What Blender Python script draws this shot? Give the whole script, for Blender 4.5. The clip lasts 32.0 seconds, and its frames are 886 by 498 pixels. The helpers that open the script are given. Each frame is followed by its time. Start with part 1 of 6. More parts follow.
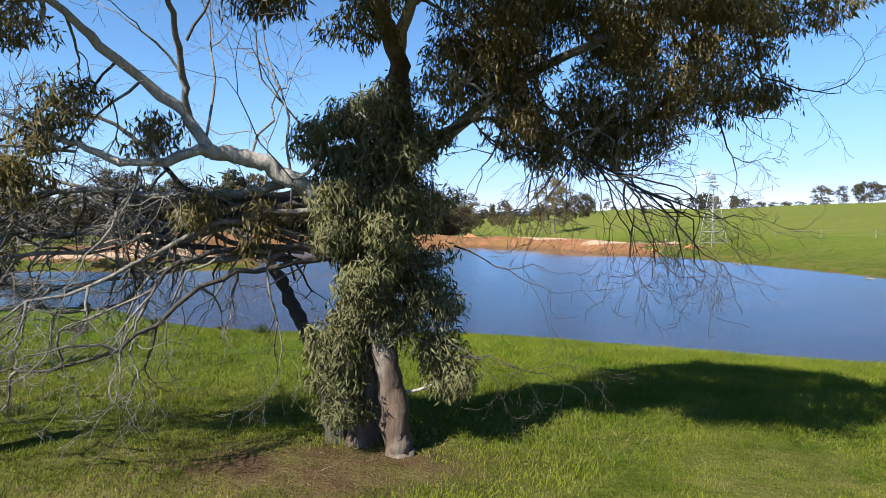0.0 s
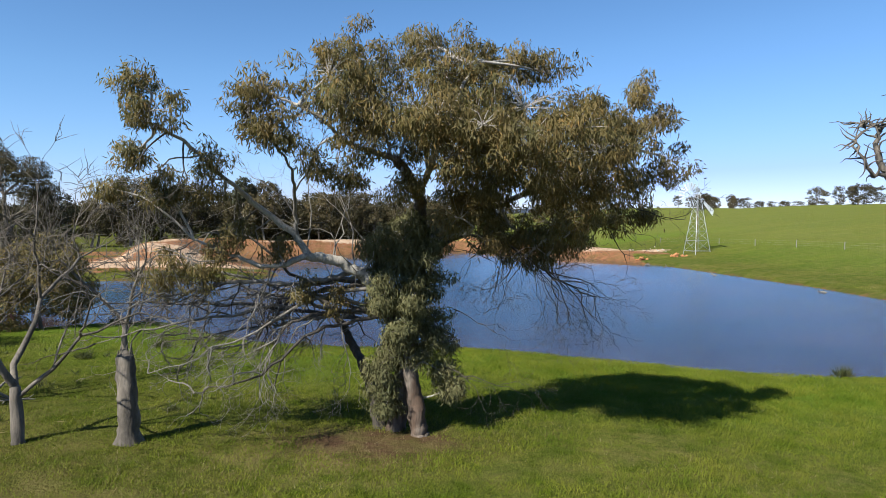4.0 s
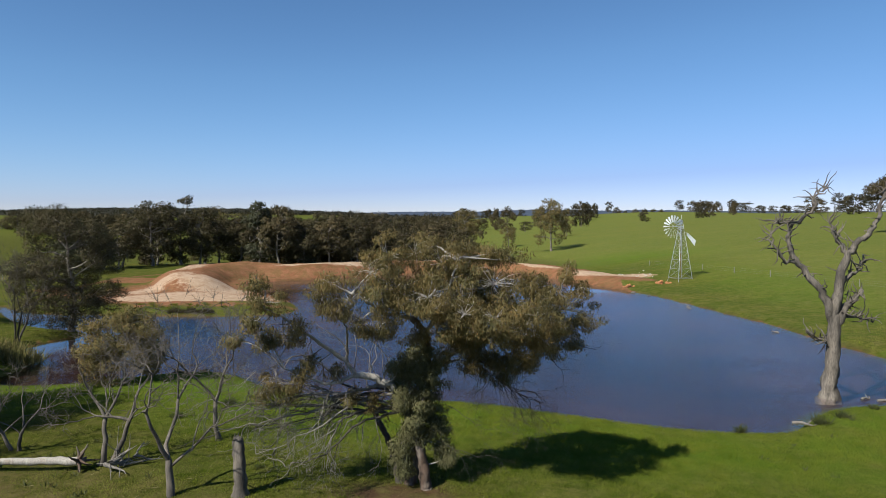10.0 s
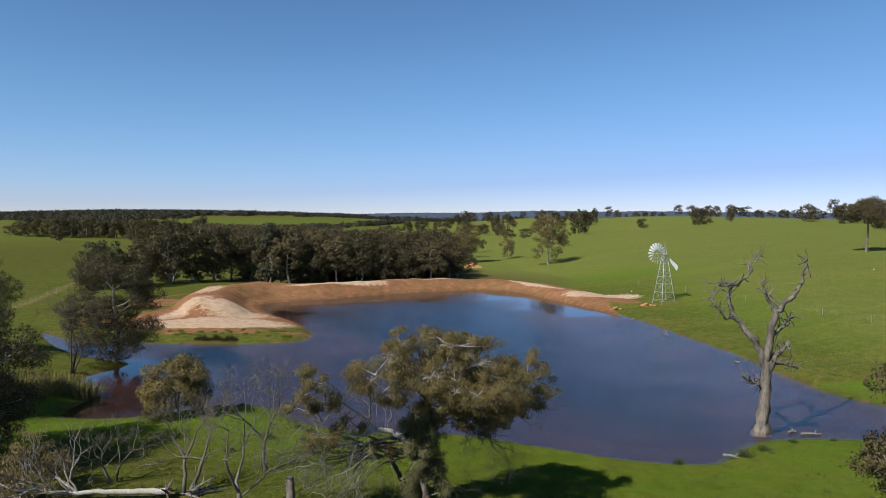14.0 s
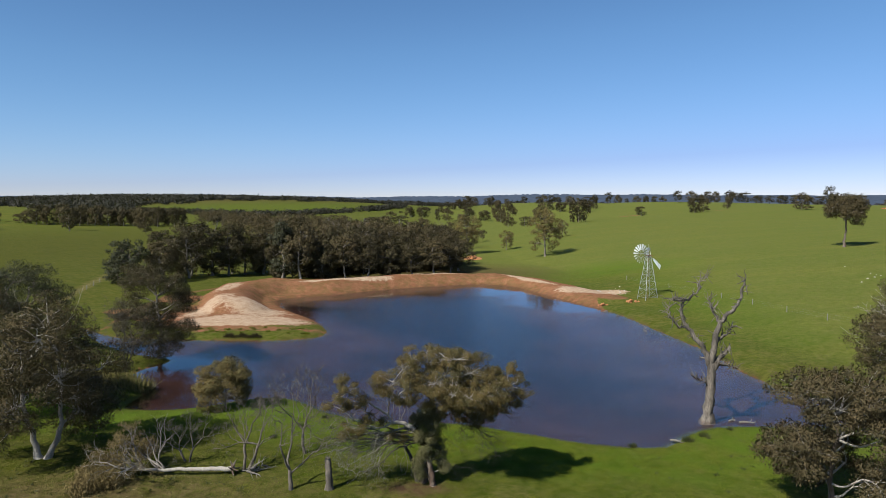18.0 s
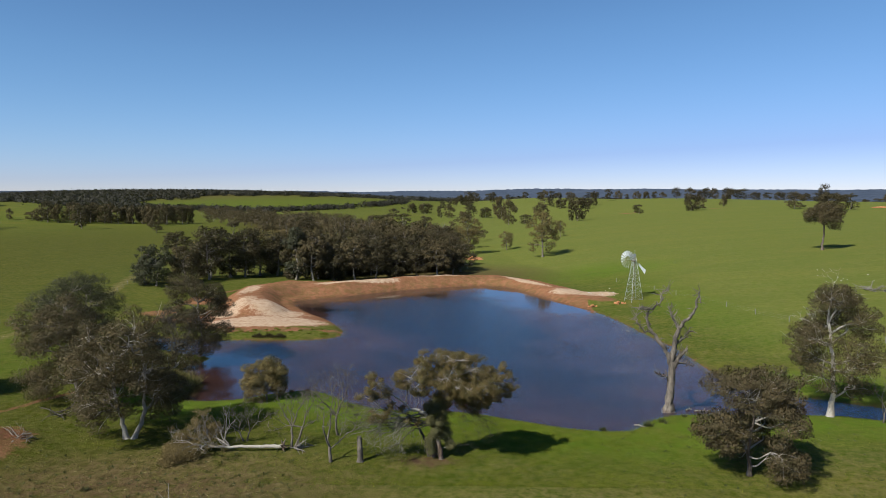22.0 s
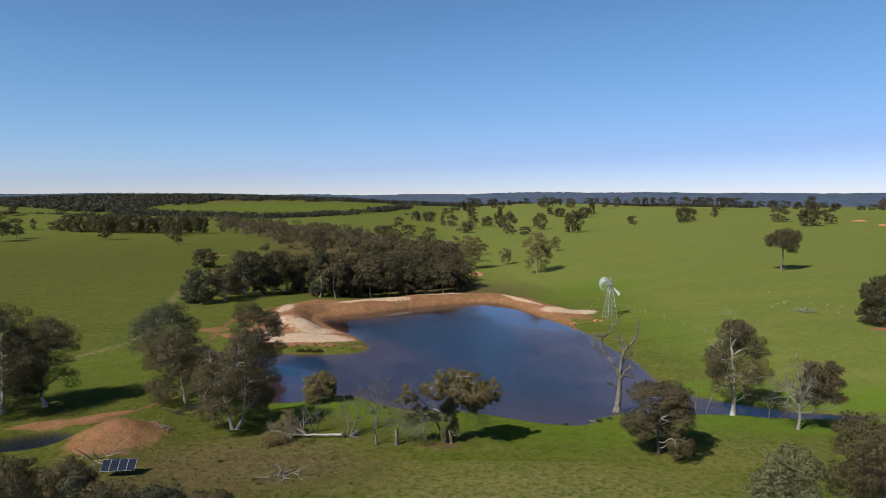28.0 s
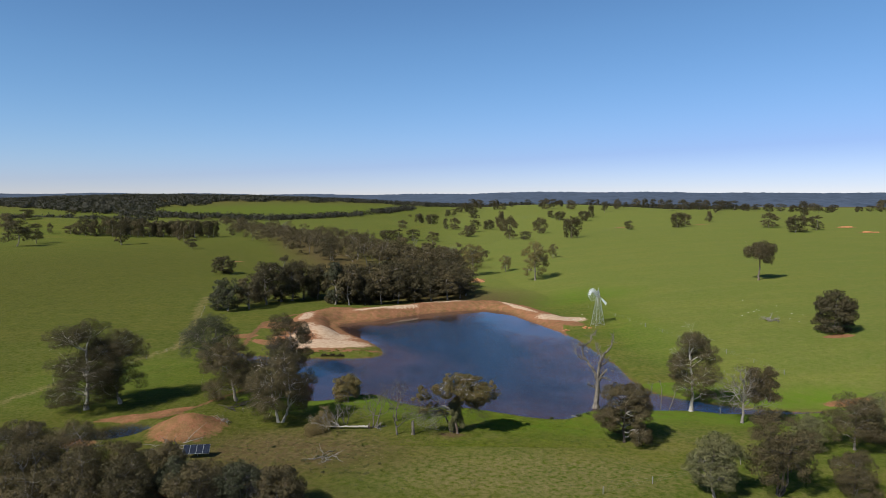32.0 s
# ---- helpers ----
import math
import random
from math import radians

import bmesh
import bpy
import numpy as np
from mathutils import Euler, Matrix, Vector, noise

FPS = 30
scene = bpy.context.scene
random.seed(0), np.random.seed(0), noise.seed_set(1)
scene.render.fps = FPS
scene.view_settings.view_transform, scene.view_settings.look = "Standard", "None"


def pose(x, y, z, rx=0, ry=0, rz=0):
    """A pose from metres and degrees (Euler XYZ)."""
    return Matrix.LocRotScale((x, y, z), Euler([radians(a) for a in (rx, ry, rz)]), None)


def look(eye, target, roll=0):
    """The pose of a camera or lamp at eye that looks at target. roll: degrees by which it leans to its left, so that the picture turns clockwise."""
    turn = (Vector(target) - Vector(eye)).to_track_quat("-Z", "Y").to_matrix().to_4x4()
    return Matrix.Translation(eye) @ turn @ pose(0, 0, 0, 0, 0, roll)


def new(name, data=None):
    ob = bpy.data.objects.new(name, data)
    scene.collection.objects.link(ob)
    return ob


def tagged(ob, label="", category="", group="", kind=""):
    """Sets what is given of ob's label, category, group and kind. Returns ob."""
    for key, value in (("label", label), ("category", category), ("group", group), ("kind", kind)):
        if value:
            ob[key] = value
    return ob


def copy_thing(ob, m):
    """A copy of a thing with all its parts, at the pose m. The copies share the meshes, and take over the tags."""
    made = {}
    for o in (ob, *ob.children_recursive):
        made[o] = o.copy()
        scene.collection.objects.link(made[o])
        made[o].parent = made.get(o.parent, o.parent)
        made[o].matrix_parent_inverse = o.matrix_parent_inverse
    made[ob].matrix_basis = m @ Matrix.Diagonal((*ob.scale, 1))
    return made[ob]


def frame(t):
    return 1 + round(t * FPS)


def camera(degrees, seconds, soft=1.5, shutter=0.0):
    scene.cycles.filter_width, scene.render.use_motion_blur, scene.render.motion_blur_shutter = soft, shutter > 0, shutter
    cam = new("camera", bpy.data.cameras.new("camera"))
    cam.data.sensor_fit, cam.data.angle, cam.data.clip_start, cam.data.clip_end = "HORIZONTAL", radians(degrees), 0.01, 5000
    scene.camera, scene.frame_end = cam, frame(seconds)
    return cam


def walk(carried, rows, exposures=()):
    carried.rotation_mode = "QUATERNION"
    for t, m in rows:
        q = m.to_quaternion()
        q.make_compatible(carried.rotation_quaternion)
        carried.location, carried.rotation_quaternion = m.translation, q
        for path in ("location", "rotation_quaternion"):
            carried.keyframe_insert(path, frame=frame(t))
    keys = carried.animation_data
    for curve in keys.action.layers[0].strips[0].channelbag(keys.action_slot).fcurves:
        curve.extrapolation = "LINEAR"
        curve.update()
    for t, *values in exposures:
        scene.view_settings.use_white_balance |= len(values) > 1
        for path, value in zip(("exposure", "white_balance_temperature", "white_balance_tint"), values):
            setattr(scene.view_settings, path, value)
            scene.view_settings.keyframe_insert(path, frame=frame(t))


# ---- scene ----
cam = camera(68.95, 32.0, soft=0.65)
# seconds, x, y, z, yaw, pitch, roll
PATH = [
    (0.0, 0.00, 0.00, 4.98, -0.00, -2.17, 0.06),
    (0.5, -0.01, -0.81, 5.08, -0.02, -2.17, 0.07),
    (1.0, -0.00, -1.72, 5.22, -0.01, -2.18, 0.10),
    (1.5, -0.01, -2.68, 5.44, 0.03, -2.18, 0.09),
    (2.0, -0.01, -3.62, 5.66, 0.05, -2.26, 0.07),
    (2.5, -0.03, -4.52, 5.95, 0.06, -2.27, 0.00),
    (3.0, -0.04, -5.45, 6.35, 0.09, -2.30, -0.03),
    (3.5, -0.06, -6.40, 6.77, 0.09, -2.40, -0.11),
    (5.5, -0.07, -9.81, 8.38, 0.04, -2.51, -0.03),
    (6.0, -0.07, -10.55, 8.87, 0.10, -2.50, -0.03),
    (6.5, -0.08, -11.21, 9.40, 0.12, -2.52, -0.01),
    (7.0, -0.07, -11.88, 9.93, 0.19, -2.52, -0.05),
    (7.5, -0.05, -12.57, 10.46, 0.20, -2.51, -0.05),
    (8.0, -0.01, -13.33, 10.95, 0.25, -2.49, -0.06),
    (8.5, 0.05, -14.15, 11.37, 0.31, -2.47, -0.07),
    (9.0, 0.11, -15.05, 11.76, 0.37, -2.48, -0.05),
    (9.5, 0.14, -15.99, 12.26, 0.41, -2.47, -0.11),
    (10.0, 0.18, -16.97, 12.82, 0.44, -2.45, -0.09),
    (10.5, 0.22, -18.07, 13.39, 0.47, -2.44, -0.10),
    (11.0, 0.26, -19.13, 14.02, 0.48, -2.42, -0.09),
    (11.5, 0.30, -20.20, 14.58, 0.51, -2.40, -0.09),
    (12.0, 0.35, -21.41, 15.21, 0.51, -2.41, -0.08),
    (12.5, 0.38, -22.61, 15.92, 0.53, -2.41, -0.09),
    (13.0, 0.42, -23.87, 16.72, 0.55, -2.43, -0.09),
    (13.5, 0.46, -25.16, 17.50, 0.57, -2.42, -0.15),
    (14.0, 0.46, -26.56, 18.36, 0.59, -2.44, -0.12),
    (14.5, 0.48, -27.94, 19.26, 0.59, -2.01, -0.12),
    (16.5, 0.58, -33.52, 21.41, 0.68, -1.96, -0.01),
    (17.0, 0.62, -34.98, 21.93, 0.70, -2.36, -0.02),
    (17.5, 0.66, -36.44, 22.43, 0.73, -3.02, -0.01),
    (18.0, 0.67, -37.92, 22.93, 0.75, -3.97, -0.02),
    (18.5, 0.65, -39.42, 23.43, 0.77, -4.24, -0.02),
    (19.0, 0.61, -40.93, 23.87, 0.78, -4.49, -0.01),
    (19.5, 0.59, -42.46, 24.29, 0.80, -4.58, -0.01),
    (20.0, 0.56, -44.03, 24.76, 0.82, -4.58, 0.00),
    (20.5, 0.53, -45.66, 25.22, 0.83, -4.58, 0.02),
    (21.0, 0.50, -47.42, 25.76, 0.84, -4.55, 0.02),
    (21.5, 0.45, -49.30, 26.32, 0.86, -4.53, 0.02),
    (22.0, 0.40, -51.31, 26.90, 0.89, -4.51, 0.02),
    (22.5, 0.35, -53.41, 27.55, 0.89, -4.49, 0.03),
    (23.0, 0.30, -55.58, 28.23, 0.92, -4.47, 0.03),
    (23.5, 0.26, -57.85, 28.95, 0.93, -4.46, 0.05),
    (24.0, 0.22, -60.21, 29.74, 0.96, -4.45, 0.05),
    (24.5, 0.17, -62.63, 30.56, 0.97, -4.43, 0.06),
    (25.0, 0.12, -65.09, 31.37, 0.99, -4.43, 0.06),
    (25.5, 0.09, -67.64, 32.18, 1.01, -4.43, 0.09),
    (27.5, -0.23, -77.96, 35.54, 1.06, -4.35, -0.01),
    (28.0, -0.29, -80.57, 36.40, 1.08, -4.36, -0.01),
    (28.5, -0.34, -83.19, 37.27, 1.10, -4.36, -0.02),
    (29.0, -0.40, -85.87, 38.18, 1.13, -4.36, -0.02),
    (29.5, -0.46, -88.58, 38.98, 1.14, -4.36, -0.02),
    (30.0, -0.52, -91.30, 39.81, 1.16, -4.38, -0.02),
    (30.5, -0.59, -94.02, 40.63, 1.19, -4.39, -0.02),
    (31.0, -0.68, -96.58, 41.44, 1.21, -4.41, -0.01),
    (31.5, -0.79, -99.33, 42.33, 1.23, -4.43, -0.01),
    (32.0, -0.87, -102.09, 43.16, 1.27, -4.48, -0.00),
]
walk(cam, [(t, pose(x, y, z, 90 + pitch, roll, yaw)) for t, x, y, z, yaw, pitch, roll in PATH], exposures=[(0.0, 1.42, 5850, 4.5), (3.0, 1.25, 5850, 4.5), (6.0, 0.9, 5850, 4.5), (9.0, 0.73, 5850, 4.5), (14.0, 0.68, 5850, 4.5), (32.0, 0.62, 5850, 4.5)])

# ---- light: a clear day, the sun over the camera's left shoulder ----
SUN_ELEVATION, SUN_AZIMUTH = radians(44), radians(225)   # azimuth from +y, clockwise
sun_dir = Vector((math.sin(SUN_AZIMUTH) * math.cos(SUN_ELEVATION), math.cos(SUN_AZIMUTH) * math.cos(SUN_ELEVATION), math.sin(SUN_ELEVATION)))
world = bpy.data.worlds.new("sky")
scene.world = world
world.use_nodes = True
sky = world.node_tree.nodes.new("ShaderNodeTexSky")
sky.sky_type, sky.sun_disc = "NISHITA", False
sky.sun_elevation, sky.sun_rotation = SUN_ELEVATION, SUN_AZIMUTH
sky.air_density, sky.dust_density, sky.ozone_density, sky.altitude = 0.75, 0.0, 1.2, 250
clear_air = world.node_tree.nodes.new("ShaderNodeHueSaturation")
clear_air.inputs["Saturation"].default_value = 1.12
world.node_tree.links.new(sky.outputs[0], clear_air.inputs["Color"])
# the bright air low down is a little dimmer and bluer
grey = world.node_tree.nodes.new("ShaderNodeRGBToBW")
low = world.node_tree.nodes.new("ShaderNodeMapRange")
low.inputs["From Min"].default_value, low.inputs["From Max"].default_value = 2.6, 7.0
haze = world.node_tree.nodes.new("ShaderNodeMix")
haze.data_type, haze.blend_type = "RGBA", "MULTIPLY"
haze.inputs[7].default_value = (0.70, 0.63, 0.80, 1)
world.node_tree.links.new(clear_air.outputs[0], grey.inputs[0])
world.node_tree.links.new(grey.outputs[0], low.inputs["Value"])
world.node_tree.links.new(low.outputs[0], haze.inputs[0])
world.node_tree.links.new(clear_air.outputs[0], haze.inputs[6])
world.node_tree.links.new(haze.outputs[2], world.node_tree.nodes["Background"].inputs[0])
world.node_tree.nodes["Background"].inputs[1].default_value = 0.076
sun_data = bpy.data.lights.new("sun", "SUN")
sun_data.energy, sun_data.angle, sun_data.color = 5.0, radians(0.53), (1.0, 0.90, 0.74)
sun = new("sun", sun_data)
sun.matrix_world = look(sun_dir * 300, (0, 0, 0))


# ---- materials ----
class Nodes:
    """A small hand for node trees."""

    def __init__(self, name, rough=0.8):
        self.mat = bpy.data.materials.new(name)
        self.mat.use_nodes = True
        self.tree = self.mat.node_tree
        self.bsdf = self.tree.nodes["Principled BSDF"]
        self.out = self.tree.nodes["Material Output"]
        self.bsdf.inputs["Roughness"].default_value = rough
        self.bsdf.inputs["Specular IOR Level"].default_value = 0.3

    def add(self, kind, **inputs):
        n = self.tree.nodes.new(kind)
        for k, v in inputs.items():
            self.put(n.inputs[k.replace("_", " ")], v)
        return n

    def put(self, socket, value):
        if isinstance(value, bpy.types.NodeSocket):
            self.tree.links.new(value, socket)
        else:
            socket.default_value = value

    def place(self):
        return self.tree.nodes.new("ShaderNodeTexCoord").outputs["Object"]

    def noise(self, scale, detail=4.0, rough=0.6, vector=None, distort=0.0):
        n = self.add("ShaderNodeTexNoise", Scale=scale, Detail=detail, Roughness=rough, Distortion=distort)
        self.put(n.inputs["Vector"], vector if vector is not None else self.place())
        return n.outputs["Fac"]

    def ramp(self, value, stops):
        n = self.tree.nodes.new("ShaderNodeValToRGB")
        while len(n.color_ramp.elements) < len(stops):
            n.color_ramp.elements.new(0.5)
        for e, (p, c) in zip(n.color_ramp.elements, stops):
            e.position, e.color = p, (c, c, c, 1) if isinstance(c, (int, float)) else (*c, 1)
        self.put(n.inputs[0], value)
        return n.outputs[0]

    def mix(self, fac, a, b, mode="MIX"):
        n = self.tree.nodes.new("ShaderNodeMix")
        n.data_type, n.blend_type = "RGBA", mode
        self.put(n.inputs[0], fac)
        for s, v in ((6, a), (7, b)):
            self.put(n.inputs[s], (*v, 1) if isinstance(v, tuple) and len(v) == 3 else v)
        return n.outputs[2]

    def math(self, op, a, b=0.0):
        n = self.tree.nodes.new("ShaderNodeMath")
        n.operation = op
        self.put(n.inputs[0], a)
        self.put(n.inputs[1], b)
        return n.outputs[0]

    def attribute(self, name):
        n = self.tree.nodes.new("ShaderNodeAttribute")
        n.attribute_name = name
        return n.outputs["Fac"]

    def bump(self, height, strength, distance):
        n = self.add("ShaderNodeBump", Strength=strength, Distance=distance, Height=height)
        self.put(self.bsdf.inputs["Normal"], n.outputs[0])
        return n.outputs[0]

    def colour(self, value):
        self.put(self.bsdf.inputs["Base Color"], (*value, 1) if isinstance(value, tuple) else value)
        return self.mat


def ground_material():
    n = Nodes("pasture_and_bare_earth", 0.9)
    fine, mid, broad = n.noise(7.0, 6), n.noise(0.5, 5), n.noise(0.045, 4)
    grass = n.mix(n.ramp(mid, [(0.32, 0.0), (0.68, 1.0)]), (0.078, 0.098, 0.015), (0.160, 0.168, 0.027))
    streak = n.add("ShaderNodeMapping", Vector=n.place())
    streak.inputs["Rotation"].default_value = (0, 0, radians(-18))
    streak.inputs["Scale"].default_value = (0.25, 1.0, 1.0)
    grass = n.mix(n.ramp(n.noise(0.16, 7, 0.72, streak.outputs[0]), [(0.38, 0.55), (0.52, 0.0)]), grass, (0.050, 0.068, 0.006))
    grass = n.mix(n.ramp(n.noise(2.4, 6, 0.75), [(0.47, 0.0), (0.62, 0.75)]), grass, (0.030, 0.042, 0.005))
    grass = n.mix(n.ramp(broad, [(0.35, 0.0), (0.65, 1.0)]), grass, n.mix(0.5, grass, (0.150, 0.130, 0.016)))
    patchy = n.ramp(n.noise(0.085, 6, 0.68, streak.outputs[0], 0.5), [(0.40, 0.0), (0.56, 1.0)])
    grass = n.mix(n.math("MULTIPLY", patchy, 0.8), grass, (0.056, 0.092, 0.007))
    grass = n.mix(n.ramp(n.noise(0.3, 7, 0.75, None, 0.8), [(0.53, 0.0), (0.66, 0.7)]), grass, (0.160, 0.138, 0.044))
    # darker rank grass on the left, tree shade mixed into its colour
    grass = n.mix(n.math("MULTIPLY", n.attribute("rank_and_shade"), 0.9), grass, n.mix(n.ramp(n.noise(0.3, 6, 0.7), [(0.35, 0.0), (0.65, 1.0)]), (0.032, 0.040, 0.004), (0.072, 0.076, 0.007)))
    grass = n.mix(n.ramp(n.noise(1.1, 7, 0.78), [(0.40, 0.6), (0.55, 0.0)]), grass, n.mix(0.6, grass, (0.026, 0.036, 0.003)))
    grass = n.mix(n.ramp(fine, [(0.3, 0.7), (0.65, 0.0)]), grass, (0.036, 0.050, 0.004))
    grass = n.mix(n.math("MULTIPLY", n.attribute("fresh"), 0.42), grass, n.mix(mid, (0.108, 0.134, 0.025), (0.172, 0.192, 0.042)))
    straw = n.mix(fine, (0.125, 0.096, 0.040), (0.200, 0.155, 0.070))
    dry = n.math("MULTIPLY", n.attribute("dry"), n.ramp(n.noise(1.1, 6, 0.7), [(0.36, 0.0), (0.62, 1.0)]))
    grass = n.mix(dry, grass, straw)
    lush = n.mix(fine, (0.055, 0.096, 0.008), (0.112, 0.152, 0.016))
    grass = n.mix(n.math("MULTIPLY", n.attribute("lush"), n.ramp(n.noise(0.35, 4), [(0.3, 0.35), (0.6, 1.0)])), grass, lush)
    earth = n.mix(n.ramp(n.noise(0.6, 6, 0.65), [(0.3, 0.0), (0.7, 1.0)]), (0.165, 0.076, 0.038), (0.285, 0.142, 0.082))
    earth = n.mix(n.ramp(n.noise(4.0, 5), [(0.35, 0.6), (0.6, 0.0)]), earth, (0.148, 0.057, 0.026))
    sand = n.mix(n.ramp(n.noise(0.8, 6, 0.7), [(0.3, 0.0), (0.7, 1.0)]), (0.29, 0.185, 0.115), (0.47, 0.35, 0.25))
    weeds = n.ramp(n.noise(0.45, 6, 0.7), [(0.42, 0.0), (0.56, 1.0)])
    earth = n.mix(n.math("MULTIPLY", weeds, n.attribute("weeds")), earth, (0.065, 0.078, 0.017))
    edge = n.math("SUBTRACT", n.noise(0.9, 6, 0.7), 0.5)
    bare = n.ramp(n.math("ADD", n.attribute("earth"), n.math("MULTIPLY", edge, 0.9)), [(0.42, 0.0), (0.58, 1.0)])
    pale = n.ramp(n.math("ADD", n.attribute("sand"), n.math("MULTIPLY", edge, 0.9)), [(0.40, 0.0), (0.60, 1.0)])
    land = n.mix(bare, grass, n.mix(pale, earth, sand))
    wet = n.attribute("wet")
    land = n.mix(wet, land, n.mix(0.5, land, (0.044, 0.022, 0.012)))
    # bed colour darkens with depth in place of light lost in the water
    depth_dark = n.mix(n.noise(0.12, 4), (0.004, 0.005, 0.008), (0.008, 0.008, 0.011))
    shallows = n.mix(n.ramp(n.noise(0.11, 5), [(0.35, 0.0), (0.65, 1.0)]), (0.036, 0.020, 0.020), (0.066, 0.036, 0.033))
    bed = n.mix(n.ramp(n.math("ADD", n.attribute("deep"), n.math("MULTIPLY", n.math("SUBTRACT", n.noise(0.06, 5, 0.6), 0.5), 0.9)), [(0.10, 0.0), (0.62, 1.0)]), shallows, depth_dark)
    land = n.mix(n.attribute("bed"), land, bed)
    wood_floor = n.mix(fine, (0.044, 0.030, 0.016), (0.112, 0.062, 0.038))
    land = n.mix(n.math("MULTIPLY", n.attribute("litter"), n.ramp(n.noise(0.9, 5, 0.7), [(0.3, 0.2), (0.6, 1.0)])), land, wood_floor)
    n.colour(land)
    n.put(n.bsdf.inputs["Roughness"], n.mix(wet, (0.95, 0.95, 0.95), (0.5, 0.5, 0.5)))
    n.bsdf.inputs["Specular IOR Level"].default_value = 0.02
    n.bump(n.math("ADD", n.math("MULTIPLY", n.noise(14.0, 5, 0.7), 0.5), n.noise(2.2, 5, 0.65)), 0.9, 0.22)
    return n.mat


def water_material():
    n = Nodes("pond_water", 0.04)
    where = n.place()
    wind = n.add("ShaderNodeMapping", Vector=where)
    wind.inputs["Rotation"].default_value = (0, 0, radians(28))
    wind.inputs["Scale"].default_value = (0.45, 1.5, 1)
    small = n.noise(4.2, 3, 0.6, wind.outputs[0], 0.3)
    large = n.noise(0.9, 2, 0.5, wind.outputs[0], 0.4)
    calm = n.ramp(n.math("ADD", n.noise(0.035, 3), n.math("MULTIPLY", n.attribute("lee"), -0.5)), [(0.15, 0.04), (0.5, 1.0)])
    bump = n.add("ShaderNodeBump", Distance=0.11, Height=n.math("ADD", small, n.math("MULTIPLY", large, 0.8)))
    n.put(bump.inputs["Strength"], n.math("MULTIPLY", calm, 0.75))
    gloss = n.add("ShaderNodeBsdfGlossy", Roughness=0.05, Normal=bump.outputs[0])
    n.put(gloss.inputs["Roughness"], n.math("ADD", n.math("MULTIPLY", calm, 0.2), 0.03))
    gloss.inputs["Color"].default_value = (0.80, 0.92, 1.0, 1)
    clear = n.tree.nodes.new("ShaderNodeBsdfTransparent")
    clear.inputs[0].default_value = (0.86, 0.77, 0.78, 1)
    fresnel = n.add("ShaderNodeFresnel", IOR=1.75)
    both = n.tree.nodes.new("ShaderNodeMixShader")
    n.put(both.inputs[0], fresnel.outputs[0])
    n.put(both.inputs[1], clear.outputs[0])
    n.put(both.inputs[2], gloss.outputs[0])
    n.put(n.out.inputs["Surface"], both.outputs[0])
    return n.mat


def leaf_material(name, dark, mid, tip, share=0.25, drift=0.0, thin=0.14):
    """Narrow gum leaves: each leaf takes its own tone; a share has the bronze of young growth."""
    n = Nodes(name, 0.5)
    each = n.tree.nodes.new("ShaderNodeNewGeometry").outputs["Random Per Island"]
    tone = n.ramp(each, [(0.0, tuple((a + b) / 2 for a, b in zip(dark, mid))), (0.4, mid), (1.0 - share, mid), (1.0, tip)])
    tone = n.mix(n.ramp(n.noise(0.55, 4), [(0.38, 0.8), (0.56, 0.0)]), tone, dark)
    if drift:
        tone = n.mix(n.ramp(n.noise(0.16, 6, 0.7), [(0.40, drift), (0.58, 0.0)]), tone, dark)
    tone = n.mix(n.ramp(n.noise(0.8, 3), [(0.35, 0.0), (0.7, 0.75)]), tone, n.mix(0.55, tone, tip))
    n.colour(tone)
    n.bsdf.inputs["Specular IOR Level"].default_value = 0.07
    glow = n.tree.nodes.new("ShaderNodeBsdfTranslucent")
    n.put(glow.inputs[0], n.mix(0.5, tone, (0.12, 0.13, 0.02)))
    both = n.tree.nodes.new("ShaderNodeMixShader")
    both.inputs[0].default_value = thin
    n.put(both.inputs[1], n.bsdf.outputs[0])
    n.put(both.inputs[2], glow.outputs[0])
    n.put(n.out.inputs["Surface"], both.outputs[0])
    return n.mat


def bark_material(name, pale, grey, patch, grain=6.0, much=0.5):
    n = Nodes(name, 0.85)
    where = n.add("ShaderNodeMapping", Vector=n.place())
    where.inputs["Scale"].default_value = (1, 1, 0.22)
    long = n.noise(grain, 6, 0.65, where.outputs[0], 0.4)
    col = n.mix(n.ramp(long, [(0.3, 0.0), (0.7, 1.0)]), pale, grey)
    blotch = n.ramp(n.noise(1.6, 4, 0.6, where.outputs[0]), [(1 - much - 0.06, 0.0), (1 - much + 0.12, 1.0)])
    col = n.mix(blotch, col, n.mix(n.noise(12, 4), patch, grey))
    n.colour(n.mix(n.ramp(n.noise(grain * 5, 4, 0.6, where.outputs[0]), [(0.35, 0.5), (0.55, 0.0)]), col, tuple(c * 0.35 for c in grey)))
    n.bump(n.math("ADD", long, n.noise(grain * 3, 5, 0.7, where.outputs[0])), 0.7, 0.05)
    return n.mat


def plain_material(name, a, b, scale=3.0, rough=0.7, metal=0.0, relief=0.02):
    n = Nodes(name, rough)
    n.bsdf.inputs["Metallic"].default_value = metal
    n.colour(n.mix(n.ramp(n.noise(scale, 5, 0.65), [(0.3, 0.0), (0.7, 1.0)]), a, b))
    n.bump(n.noise(scale * 4, 5), 0.5, relief)
    return n.mat


